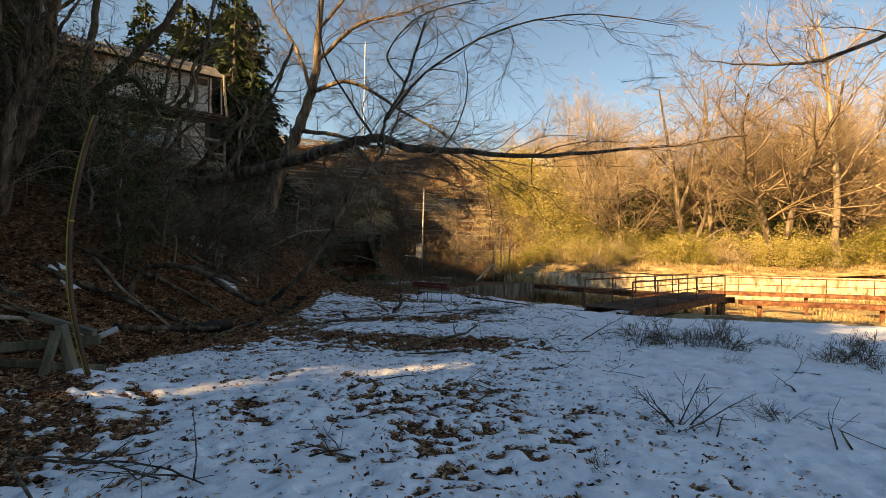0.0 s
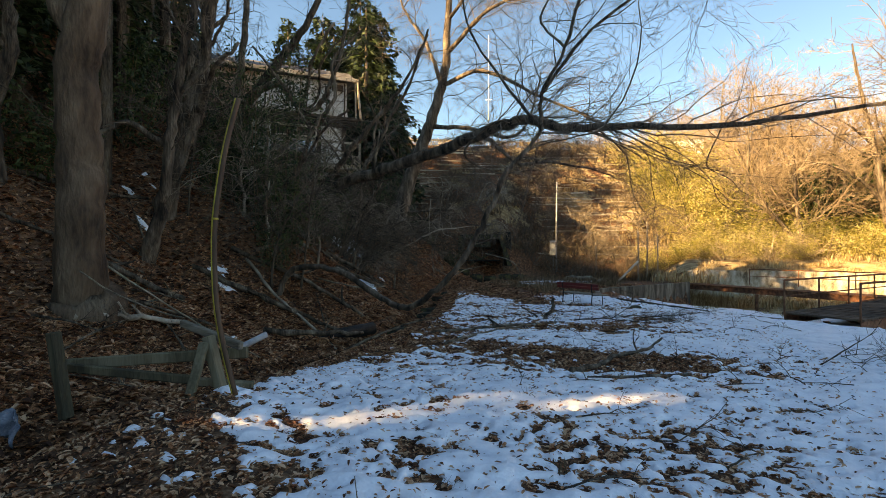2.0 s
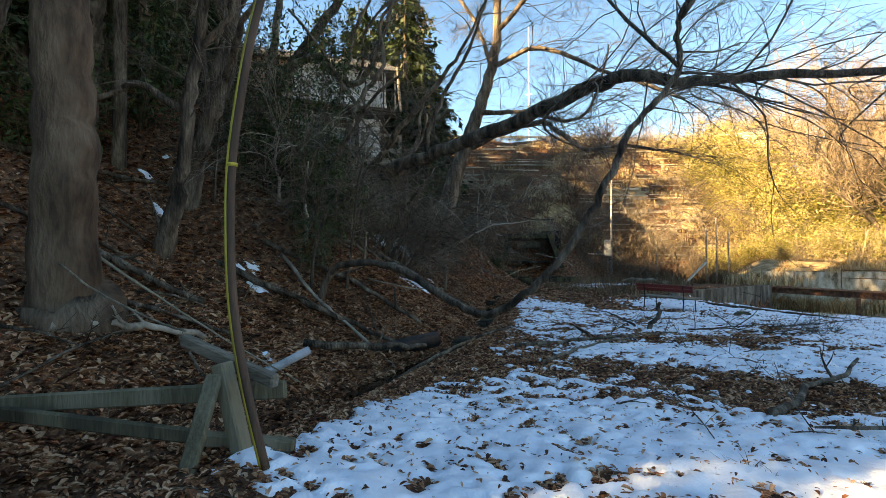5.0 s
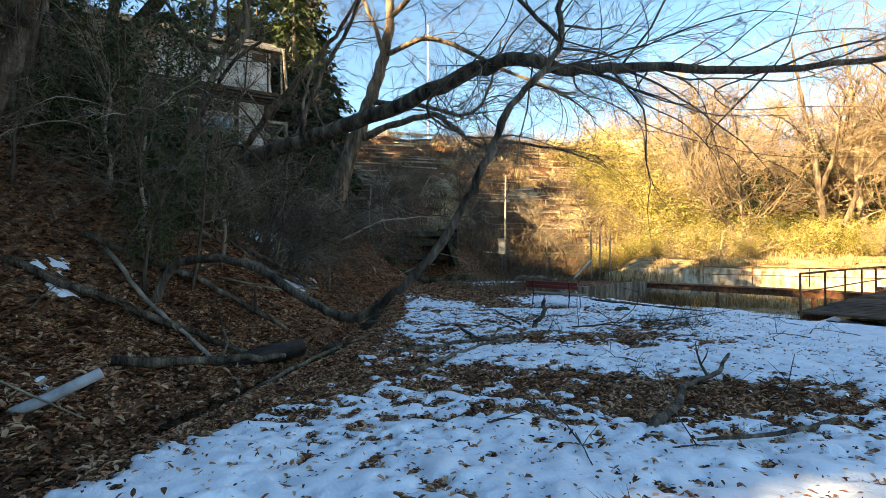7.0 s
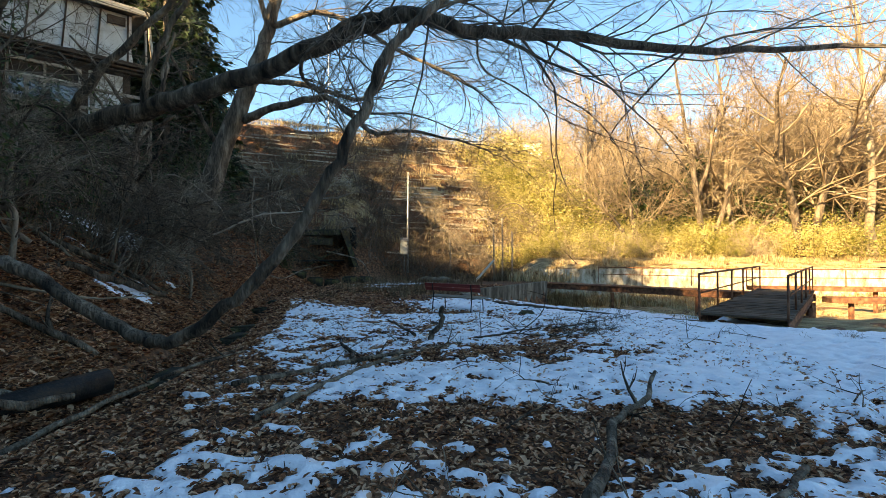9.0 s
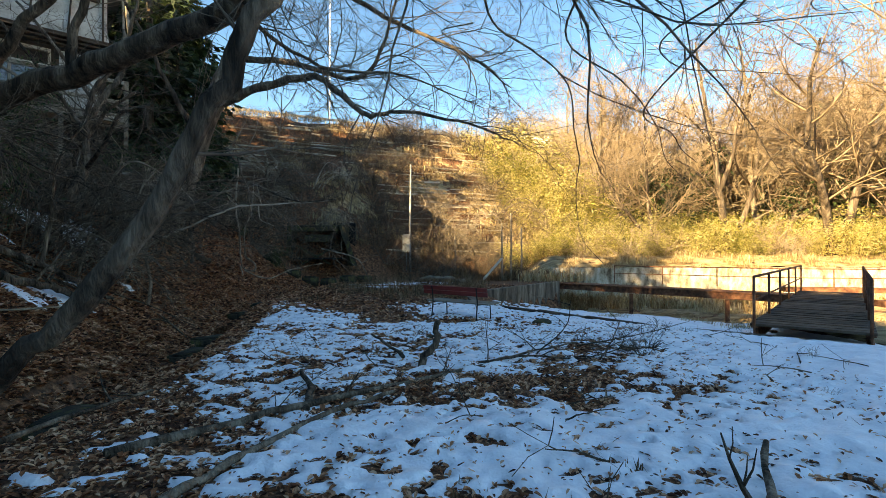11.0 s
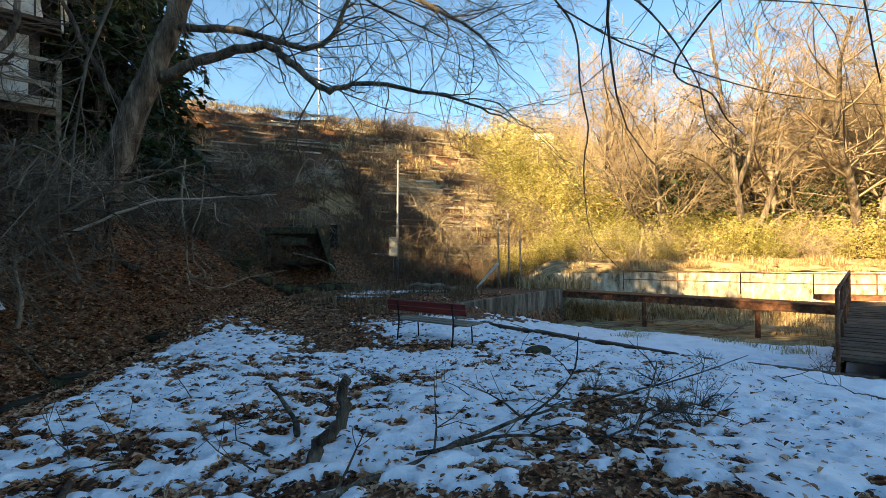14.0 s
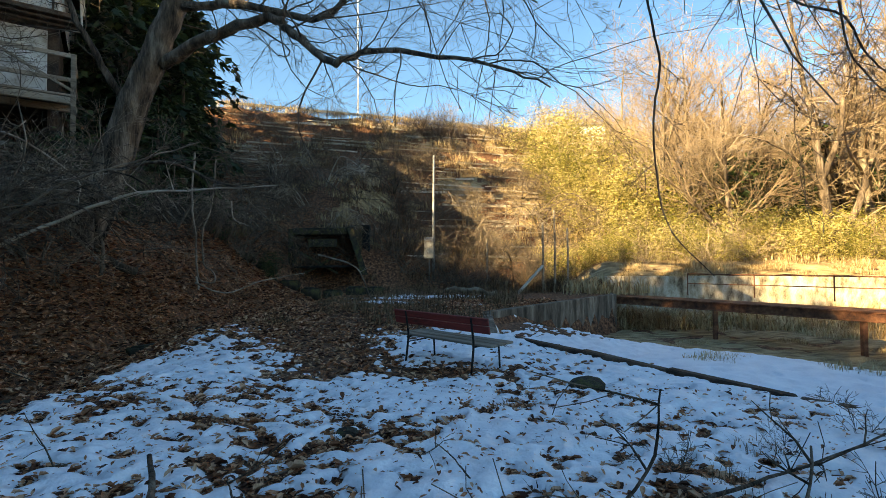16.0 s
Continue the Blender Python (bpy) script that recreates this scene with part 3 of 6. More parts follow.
part("deck_plate", local(beam(W0 + Vector((0, 0, 0.155)), W1 + Vector((0, 0, 0.155)), 1.2, 0.02), (5.2, 34.0, 0)), M_RUST, walkway, smooth=False)

def railing(root, off, pts, height, step, mat=M_RUST, mid=True):
    for a, b in zip(pts, pts[1:]):
        a, b = Vector(a), Vector(b)
        n = max(1, round((b - a).length / step))
        up = Vector((0, 0, height))
        part("top_rail", local(pipe(a + up, b + up, 0.028), off), mat, root)
        if mid:
            part("mid_rail", local(pipe(a + up * 0.5, b + up * 0.5, 0.02), off), mat, root)
        for i in range(n + 1):
            p = a.lerp(b, i / n)
            part("post", local(pipe(p - Vector((0, 0, 0.1)), p + up, 0.026), off), mat, root)

bridge = thing("foot_bridge", (5.2, 16.4, 0), "rusty steel footbridge with plank deck covered in dead reeds", "bridge")
OFF = (5.2, 16.4, 0)
B0, B1 = Vector((4.95, 16.6, 0.12)), Vector((12.2, 24.6, 0.12))
bd = (B1 - B0).normalized()
bn = Vector((-bd.y, bd.x, 0))
for side in (-0.85, 0.85):
    a, b = B0 + bn * side + Vector((0, 0, -0.2)), B1 + bn * side + Vector((0, 0, -0.2))
    part("girder", local(joined(beam(a, b, 0.03, 0.26), beam(a + Vector((0, 0, 0.13)), b + Vector((0, 0, 0.13)), 0.12, 0.02), beam(a - Vector((0, 0, 0.13)), b - Vector((0, 0, 0.13)), 0.12, 0.02)), OFF), M_RUST, bridge, smooth=False)
    for k in (0.25, 0.5, 0.75, 0.97):
        p = B0.lerp(B1, k) + bn * side
        part("pier", local(beam((p.x, p.y, -1.75), (p.x, p.y, -0.34), 0.15, 0.15), OFF), M_RUST, bridge, smooth=False)
    railing(bridge, OFF, [B0 + bn * side, B1 + bn * side], 0.9, 2.1)
for k in range(44):
    p = B0.lerp(B1, (k + 0.5) / 44)
    j = rng.uniform(-0.01, 0.01)
    part("plank", local(beam(p - bn * 0.92 + Vector((0, 0, -0.03 + j)), p + bn * 0.92 + Vector((0, 0, -0.03 + j)), 0.225, 0.05), OFF), M_BROWNWOOD, bridge, smooth=False)
far_rail = thing("pipe_railing", (13, 30, 0), "thin rusty pipe railing at the far walkway", "railing")
railing(far_rail, (13, 30, 0), [(8.6, 35.2, -0.1), (14.5, 30.2, -0.1), (21.0, 28.6, -0.1), (30.0, 26.5, -0.1)], 0.85, 2.4)
far_walk = thing("far_walkway", (20, 30, 0), "low rusty steel walkway across the reed bed", "walkway")
for a, b in (((13.9, 24.6, -0.3), (30, 20.5, -0.3)), ((14.5, 30.0, -0.2), (30, 26.3, -0.2))):
    part("girder", local(beam(a, b, 0.7, 0.22), (20, 30, 0)), M_RUST, far_walk, smooth=False)
    for k in (0.05, 0.35, 0.65, 0.95):
        p = Vector(a).lerp(Vector(b), k)
        part("post", local(beam((p.x, p.y, -1.75), (p.x, p.y, -0.3), 0.14, 0.14), (20, 30, 0)), M_RUST, far_walk, smooth=False)

# ---- bench ----
def bench(at, turn):
    b = thing("park_bench", at, "park bench with worn red backrest boards and a grey plank seat", "bench", turn=turn)
    for i, y in enumerate((-0.02, 0.15, 0.32)):
        part("seat_board", box(1.9, 0.155, 0.032, (0, y, 0.40 + 0.004 * i), 0.008), M_SEATWOOD, b, "grey weathered seat board", smooth=False)
    tilt = Euler((radians(12), 0, 0)).to_matrix()
    for z, y in ((0.63, -0.155), (0.74, -0.178)):
        part("back_board", box(1.95, 0.03, 0.105, (0, y, z), 0.008, tilt), M_RED, b, "worn red back board", smooth=False)
    for x in (-0.68, 0.68):
        v, f = [], []
        tube(v, f, smooth_line([(x, -0.2, 0.0), (x, -0.15, 0.38), (x, -0.165, 0.55), (x, -0.2, 0.78)], 4), [0.017] * 13, 6)
        part("rear_leg", (v, f), M_DARKSTEEL, b)
        v, f = [], []
        tube(v, f, smooth_line([(x, 0.42, 0.0), (x, 0.38, 0.36), (x, 0.2, 0.378), (x, -0.14, 0.378)], 4), [0.015] * 13, 6)
        part("front_leg", (v, f), M_DARKSTEEL, b)
        part("brace", pipe((x, -0.17, 0.3), (x * 0.55, 0.2, 0.378), 0.009, 6), M_DARKSTEEL, b)
    return b

b_dir = Vector((1.0, -0.86, 0)).normalized()
bx, by = -1.37 - 0.2 * b_dir.y, 19.72 + 0.2 * b_dir.x
bench((bx, by, gh(bx, by) + 0.02), math.degrees(math.atan2(b_dir.y, b_dir.x)))

# ---- utility pole, culvert, small fixtures ----
px, py = -3.15, 37.6
pole = thing("utility_pole", (px, py, gh(px, py)), "slim grey steel pole with a meter box", "pole")
v, f = [], []
tube(v, f, [Vector((0, 0, -0.2)), Vector((0, 0, 3)), Vector((0.04, 0, 6.6))], [0.075, 0.065, 0.05], 8)
part("shaft", (v, f), M_METAL, pole)
part("meter_box", box(0.5, 0.28, 1.1, (-0.22, -0.1, 1.75), 0.03), M_METAL, pole, "grey steel meter box", smooth=False)
part("conduit", pipe((-0.22, -0.1, 0.0), (-0.22, -0.1, 1.25), 0.03), M_METAL, pole)
for x, y, h in ((-0.4, 37.3, 2.6), (2.3, 36.3, 3.4), (2.9, 36.6, 4.0), (3.6, 37.0, 3.0)):
    p = thing("fence_post", (x, y, gh(x, y)), "grey weathered wooden post on the rear bank", "post", group="posts on the rear bank")
    v, f = [], []
    tube(v, f, smooth_line([(0, 0, -0.3), (0.02, 0, h * 0.5), (0.0, 0.02, h)], 3), [0.05] * 7, 7)
    part("shaft", (v, f), M_WOOD, p)
plank = thing("leaning_plank", (1.0, 35.3, gh(1.0, 35.3)), "bleached plank propped on a post of the rear bank", "plank")
part("board", beam((0, 0, 0.0), (1.3, 0.95, 1.3), 0.18, 0.06), M_PALEWOOD, plank, smooth=False)

culvert = thing("culvert_headwall", (-8.33, 35.50, 0.78), "dark concrete culvert mouth set in the embankment, its inner shade painted black", "culvert")
# black backing: the shade of the hole is put into its colour
part("shade_back_wall", box(4.6, 0.3, 3.4, (0, 2.0, 1.6), 0.03), M_HOLE_SHADE, culvert, smooth=False)
part("lintel", box(3.2, 2.3, 0.45, (-0.1, 0.9, 2.75), 0.04), M_MOSS, culvert, smooth=False)
part("plate", box(1.7, 0.12, 0.5, (0.1, -0.35, 2.0), 0.02), M_MOSS, culvert, smooth=False)
v = [(-1.7, -0.3, 0), (-1.7, -0.3, 2.9), (-1.7, 2, 3.2), (-1.7, 2, 0), (-2.0, -0.3, 0), (-2.0, -0.3, 2.9), (-2.0, 2, 3.2), (-2.0, 2, 0)]
Q = [(0, 1, 2, 3), (7, 6, 5, 4), (0, 4, 5, 1), (1, 5, 6, 2), (2, 6, 7, 3), (3, 7, 4, 0)]
part("wing_wall", (v, Q), M_MOSS, culvert, smooth=False)
v = [(2.6, -1.0, 0), (1.5, -0.3, 3.0), (1.5, 2, 3.3), (1.5, 2, 0), (2.95, -1.0, 0), (1.85, -0.3, 3.0), (1.85, 2, 3.3), (1.85, 2, 0)]
part("wing_wall", (v, Q), M_MOSS, culvert, smooth=False)
part("cross_bar", beam((-1.4, -0.4, 1.5), (1.0, -0.4, 0.1), 0.14, 0.14), M_MOSS, culvert, smooth=False)
part("cross_bar", beam((1.2, -0.45, 1.3), (-0.9, -0.45, 0.1), 0.12, 0.12), M_MOSS, culvert, smooth=False)

# black plate added over the ground so the inside reads as dark
part("shade_floor", box(3.0, 2.6, 0.12, (0, 0.7, 0.5), 0.02), M_HOLE_SHADE, culvert, smooth=False)
culvert.scale = (0.82, 0.9, 0.76)

def stone(name, at, size, mat, label, category="stone", seed=0, group=""):
    r = random.Random(seed)
    bm = bmesh.new()
    bmesh.ops.create_icosphere(bm, subdivisions=2, radius=1.0)
    for q in bm.verts:
        n = noise.noise(q.co * 1.3 + Vector((seed * 3.1, 0, 0)))
        q.co = Vector((q.co.x * size[0], q.co.y * size[1], q.co.z * size[2])) * (1 + 0.28 * n)
    vs, fs = [tuple(q.co) for q in bm.verts], [[q.index for q in fc.verts] for fc in bm.faces]
    bm.free()
    ob = part(name, (vs, fs), mat, smooth=False)
    ob.matrix_world = pose(*at, 0, 0, r.uniform(0, 360))
    return tagged(ob, label, category, group)

def rough_block(at, size, turn, seed, label, group="stream bank stones"):
    """A squared, chipped stone with a mossy top."""
    r = random.Random(seed)
    bm = bmesh.new()
    bmesh.ops.create_cube(bm, size=1.0)
    bmesh.ops.bevel(bm, geom=bm.edges[:], offset=0.12, segments=2, affect="EDGES")
    bmesh.ops.subdivide_edges(bm, edges=bm.edges[:], cuts=1, use_grid_fill=True)
    for q in bm.verts:
        c = q.co * (1 + 0.16 * noise.noise(q.co * 2.1 + Vector((seed * 2.7, 0, 0))) + 0.08 * noise.noise(q.co * 6 + Vector((0, seed, 0))))
        q.co = Vector((c.x * size[0], c.y * size[1], c.z * size[2]))
    bm.verts.index_update()
    geo = [tuple(q.co) for q in bm.verts], [[q.index for q in fc.verts] for fc in bm.faces]
    bm.free()
    ob = part("stone_block", geo, M_MOSS, smooth=True)
    ob.matrix_world = pose(*at, r.uniform(-4, 4), r.uniform(-4, 4), turn)
    return tagged(ob, label, "stone", group)

for i in range(7):
    x = -11.0 + 0.92 * i + rng.uniform(-0.1, 0.1)
    y = 33.0 + 0.22 * i + rng.uniform(-0.12, 0.12)
    rough_block((x, y, gh(x, y) + 0.14), (0.85, 0.5, rng.uniform(0.4, 0.62)), 10 + rng.uniform(-8, 8), 10 + i, "squared mossy stone of the culvert apron wall")
for i, (x, y, a) in enumerate([(-6.55, 18.3, 65), (-6.15, 16.6, 75), (-5.75, 13.2, 90), (-7.3, 21.8, 70), (-7.75, 24.6, 85)]):
    rough_block((x, y, gh(x, y) + 0.05), (1.0 if i == 0 else 0.7, 0.38, 0.26), a, 40 + i, "flat mossy stone slab edging the stream")
# thin water lying in the gully
ws = np.arange(7.0, 33.0, 0.25)
wx = np.interp(ws, STREAM_Y, STREAM_X) - 0.15
wv, wf = [], []
for i in range(len(ws)):
    half = 0.3 + 0.08 * float(vnoise(np.array([0.0]), ws[i:i + 1], 1.1, 71)[0])
    wv += [(wx[i] - half, ws[i], gh(wx[i], ws[i]) + 0.09), (wx[i] + half, ws[i], gh(wx[i], ws[i]) + 0.09)]
    if i and (9.0 < ws[i] < 12.6 or 16.8 < ws[i] < 20.6 or ws[i] > 27):
        wf.append((2 * i - 2, 2 * i - 1, 2 * i + 1, 2 * i))
tagged(part("water", (wv, wf), M_WATER), "shallow dark water in the stream gully", "water", kind="structure")
stone("tree_stump", (0.55, 18.6, top(0.55, 18.6) + 0.02), (0.26, 0.22, 0.1), M_MOSS, "mossy low cut tree stump in the snow", "stump", 77)
stone("stone_block", (-1.9, 16.9, top(-1.9, 16.9)), (0.13, 0.1, 0.08), M_MOSS, "small dark stone in the snow", seed=78)
drain = thing("drain_pipe", (-6.2, 11.6, gh(-6.2, 11.6) + 0.1), "black drain pipe end in the stream bank", "pipe")
v, f = [], []
tube(v, f, [Vector((-0.9, -1.9, -0.1)), Vector((0, 0, 0)), Vector((0.25, 0.5, 0.02))], [0.13, 0.15, 0.15], 12)
part("tube", (v, f), M_DARKSTEEL, drain)

# ---- broken fence, striped pole, pipe, rags by the stream ----
fence = thing("broken_fence", (-5.3, 6.1, 0), "broken mossy wooden rail fence beside the stream", "fence")
FO = (-5.3, 6.1, 0)
part("post", local(beam((-4.96, 6.00, 0.14), (-5.15, 5.98, 0.84), 0.11, 0.11, 0.012), FO), M_GREENWOOD, fence, smooth=False)
part("prop", local(beam((-5.06, 5.60, 0.21), (-5.16, 5.93, 0.77), 0.11, 0.05, 0.012), FO), M_GREENWOOD, fence, smooth=False)
part("post", local(beam((-6.41, 5.31, -0.01), (-6.53, 5.25, 0.93), 0.11, 0.11, 0.012), FO), M_GREENWOOD, fence, smooth=False)
part("rail", local(beam((-7.13, 5.65, 0.44), (-4.86, 6.29, 0.61), 0.05, 0.13, 0.012), FO), M_GREENWOOD, fence, smooth=False)
part("rail", local(beam((-6.72, 5.47, 0.49), (-5.34, 5.92, 0.34), 0.05, 0.1, 0.012), FO), M_GREENWOOD, fence, smooth=False)
part("rail", local(beam((-5.39, 5.96, 0.31), (-4.74, 6.23, 0.24), 0.09, 0.09, 0.012), FO), M_GREENWOOD, fence, smooth=False)
part("rail", local(beam((-5.75, 6.20, 0.93), (-4.73, 6.02, 0.74), 0.07, 0.09, 0.012), FO), M_WOOD, fence, smooth=False)

striped = thing("striped_pole", (-4.70, 5.88, 0.27), "leaning pole with yellow strip and brown side", "pole")
SO = (-4.70, 5.88, 0.27)
line = smooth_line([(-4.69, 5.88, 0.23), (-4.82, 5.85, 0.75), (-4.91, 5.84, 1.23), (-4.95, 5.85, 1.70), (-4.96, 5.87, 2.17), (-4.93, 5.92, 2.66), (-4.89, 5.98, 3.09), (-4.81, 6.05, 3.55)], 4)
v, f = [], []
tube(v, f, [p - Vector(SO) for p in line], [0.027] * len(line), 10)
part("shaft", (v, f), M_BROWNPIPE, striped, "brown rounded shaft")
v, f = [], []
tube(v, f, [p - Vector(SO) + Vector((-0.021, -0.014, 0)) for p in line], [0.014] * len(line), 8)
part("strip", (v, f), M_YELLOW, striped, "worn yellow strip")
v, f = [], []
tube(v, f, [line[16] - Vector(SO) + Vector((0, 0, -0.012)), line[16] - Vector(SO) + Vector((0, 0, 0.012))], [0.034, 0.034], 10)
part("clamp", (v, f), M_YELLOW, striped)

GP = (-6.62, 8.35, 0.19)
gpipe = thing("grey_pipe", GP, "light grey plastic pipe lying across the stream", "pipe")
v, f = [], []
tube(v, f, [Vector((-7.14, 8.07, -0.05)) - Vector(GP), Vector((0, 0, 0)), Vector((-6.39, 8.68, 0.35)) - Vector(GP)], [0.055, 0.055, 0.055], 10)
part("tube", (v, f), M_PIPE, gpipe)

def rag(at, seed):
    r = random.Random(seed)
    n = 9
    vs, fs = [], []
    for i in range(n):
        for j in range(n):
            u, w = i / (n - 1) - 0.5, j / (n - 1) - 0.5
            vs.append((0.34 * u + 0.04 * math.sin(7 * w + seed), 0.08 * math.sin(9 * u + seed) + 0.1 * w, 0.2 + 0.42 * w - 0.25 * u * u + 0.05 * math.sin(11 * u * w + 2 * seed)))
    for i in range(n - 1):
        for j in range(n - 1):
            fs.append((i * n + j, i * n + j + 1, (i + 1) * n + j + 1, (i + 1) * n + j))
    ob = part("rag", (vs, fs), M_CLOTH)
    sol = ob.modifiers.new("thick", "SOLIDIFY")
    sol.thickness = 0.008
    ob.matrix_world = pose(*at, 0, 0, 20 * seed) @ Matrix.Scale(0.65, 4)
    return tagged(ob, "crumpled blue-grey cloth caught in the undergrowth", "cloth")

rag((-6.55, 4.85, gh(-6.55, 4.85)), 1)
rag((-7.1, 4.6, gh(-7.1, 4.6)), 2)

# ---- house on the slope ----
HOUSE_AT, HOUSE_TURN, HOUSE_SIZE = Vector((-15.05, 28.07, -0.33)), 39.56, 1.22

def house():
    # local x along the front from the far right corner backwards, local y into the hill
    h = thing("hillside_house", (0, 0, 0), "derelict two-storey house with white plaster panels on stilts", "house")
    h.matrix_world = pose(*HOUSE_AT, 0, 0, HOUSE_TURN) @ Matrix.Scale(HOUSE_SIZE, 4)
    n = 9.6
    def front(name, x0, x1, z0, z1, y=0.0, d=0.12, mat=M_PLASTER, label="", parent=h):
        return part(name, box(x1 - x0, d, z1 - z0, ((x0 + x1) / 2, y, (z0 + z1) / 2), 0.01), mat, parent, label, smooth=False)
    # upper storey, set back, with sloping gable end
    front("wall", -4.3, -0.1, 8.35, 10.2, 0.1, 0.2, M_PLASTER, "stained white plaster upper wall")
    front("wall", -n, -4.3, 8.35, 10.2, 0.1, 0.2, M_SALMON, "faded brown upper wall with peeling boards")
    for k in range(7):
        part("loose_board", beam((-n + 0.2 + 0.1 * k, -0.08 - 0.03 * (k % 3), 8.5 + 0.24 * k), (-4.4 - 0.35 * (k % 2), -0.1, 8.45 + 0.24 * k + 0.1 * (k % 3)), 0.04, 0.15), M_BROWNWOOD if k % 2 else M_SALMON, h, smooth=False)
    front("wall", -n, -0.1, 6.0, 8.2, 0.25, 0.2, M_BROWNWOOD, "dark boarded lower wall")
    part("wall", ([(0, 0.05, 8.3), (0, 5.5, 8.3), (0, 5.5, 10.3), (-0.25, 0.7, 10.3), (-0.25, 0.2, 10.15), (-0.25, 0.05, 8.3), (-0.25, 5.5, 8.3), (-0.25, 5.5, 10.3)], [(0, 1, 2, 3), (0, 3, 4), (5, 0, 4), (1, 6, 7, 2)]), M_PLASTER, h, smooth=False)
    front("wall", -0.35, -0.12, 3.6, 8.3, 2.9, 5.3, M_BROWNWOOD)
    part("wall", box(n, 0.2, 6.8, (-n / 2, 5.5, 6.9)), M_BROWNWOOD, h, smooth=False)
    part("wall", box(0.2, 5.4, 6.6, (-n, 2.8, 6.9)), M_BROWNWOOD, h, smooth=False)
    part("floor_slab", box(n, 5.4, 0.2, (-n / 2, 2.8, 5.95)), M_BROWNWOOD, h, smooth=False)
    for x in (-0.22, -1.15, -2.1, -3.05, -4.0, -5.0, -6.0, -7.0, -8.0, -9.0):
        part("timber_strip", beam((x, -0.03, 8.4), (x + (0.12 if x < -0.3 else 0), -0.03, 10.15), 0.05, 0.13), M_BROWNWOOD, h, smooth=False)
    front("vent", -0.85, -0.3, 9.75, 10.05, -0.06, 0.08, M_BROWNWOOD)
    # roof: slab, fascia and steep gable edge boards
    part("roof", ([(-n - 0.4, -0.35, 10.25), (0.35, -0.35, 10.25), (0.35, 6.0, 10.25), (-n - 0.4, 6.0, 10.25), (-n - 0.4, 1.6, 11.3), (0.35, 1.6, 11.3), (0.35, 4.2, 11.3), (-n - 0.4, 4.2, 11.3)],
                  [(0, 1, 5, 4), (1, 2, 6, 5), (2, 3, 7, 6), (3, 0, 4, 7), (4, 5, 6, 7), (3, 2, 1, 0)]), M_ROOF, h, smooth=False)
    front("fascia", -n - 0.4, 0.4, 10.18, 10.36, -0.4, 0.06, M_PALEWOOD)
    part("gable_board", beam((0.34, -0.38, 10.3), (0.5, -0.5, 8.3), 0.07, 0.22), M_PALEWOOD, h, smooth=False)
    part("gable_board", beam((0.34, 0.1, 10.3), (0.42, 0.2, 8.3), 0.05, 0.16), M_PALEWOOD, h, smooth=False)
    # ledge of rough boards between the storeys
    for k, (z, y) in enumerate(((8.38, -0.3), (8.27, -0.42), (8.16, -0.32), (8.06, -0.18))):
        part("ledge_board", beam((-n - 0.2, y, z + 0.02), (0.35, y, z - 0.03), 0.26, 0.06), M_BROWNWOOD, h, smooth=False)
    # lower storey front: panels, windows
    front("plaster_panel", -1.35, -0.35, 6.15, 7.95, 0.12, 0.1, M_PLASTER)
    front("plaster_panel", -4.6, -3.7, 6.15, 7.95, 0.12, 0.1, M_PLASTER)
    front("plaster_panel", -9.4, -8.3, 6.15, 7.95, 0.12, 0.1, M_SALMON)
    for x0, x1 in ((-3.5, -1.55), (-7.9, -6.2), (-6.1, -4.8)):
        w = new("window")
        w.parent = h
        w["label"] = "timber window with hazy panes"
        mid = (x0 + x1) / 2
        for a, b, c, d in ((x0, x1, 7.82, 7.92), (x0, x1, 6.5, 6.6), (x0, x0 + 0.08, 6.5, 7.9), (x1 - 0.08, x1, 6.5, 7.9), (mid - 0.04, mid + 0.04, 6.5, 7.9), (x0, x1, 7.35, 7.42)):
            front("frame", a, b, c, d, 0.08, 0.1, M_PALEWOOD, parent=w)
        for a, b in ((x0 + 0.08, mid - 0.04), (mid + 0.04, x1 - 0.08)):
            front("pane", a, b, 6.6, 7.35, 0.12, 0.012, M_GLASS, parent=w)
    # balcony
    for k in range(5):
        front("deck_board", -n, 0.3, 5.86, 5.92, -1.05 + 0.21 * k, 0.19, M_WOOD)
    front("deck_beam", -n, 0.35, 5.66, 5.84, -1.1, 0.1, M_WOOD)
    front("deck_beam", -n, 0.35, 5.66, 5.84, -0.2, 0.1, M_WOOD)
    for z in (6.3, 6.95):
        part("hand_rail", beam((-n, -1.12, z + 0.03), (0.35, -1.12, z), 0.06, 0.11), M_WOOD, h, smooth=False)
        part("hand_rail", beam((0.3, -1.1, z), (0.3, 0.6, z), 0.06, 0.1), M_WOOD, h, smooth=False)
    for x in (0.3, -1.35, -3.0, -4.7, -6.4, -8.1, -9.5):
        wx = h.matrix_world @ Vector((x, -1.1, 0))
        part("stilt", beam((x, -1.1, (gh(wx.x, wx.y) - 0.3 - HOUSE_AT.z) / HOUSE_SIZE), (x, -1.1, 7.0), 0.12, 0.12), M_WOOD, h, smooth=False)
        part("cross_brace", beam((x, -1.14, 6.0), (x - 1.6, -1.14, 6.9), 0.05, 0.07), M_WOOD, h, smooth=False)
    part("cross_rail", beam((-3.2, -1.1, 4.5), (0.35, -1.1, 4.4), 0.08, 0.12), M_WOOD, h, smooth=False)
    return h

house()
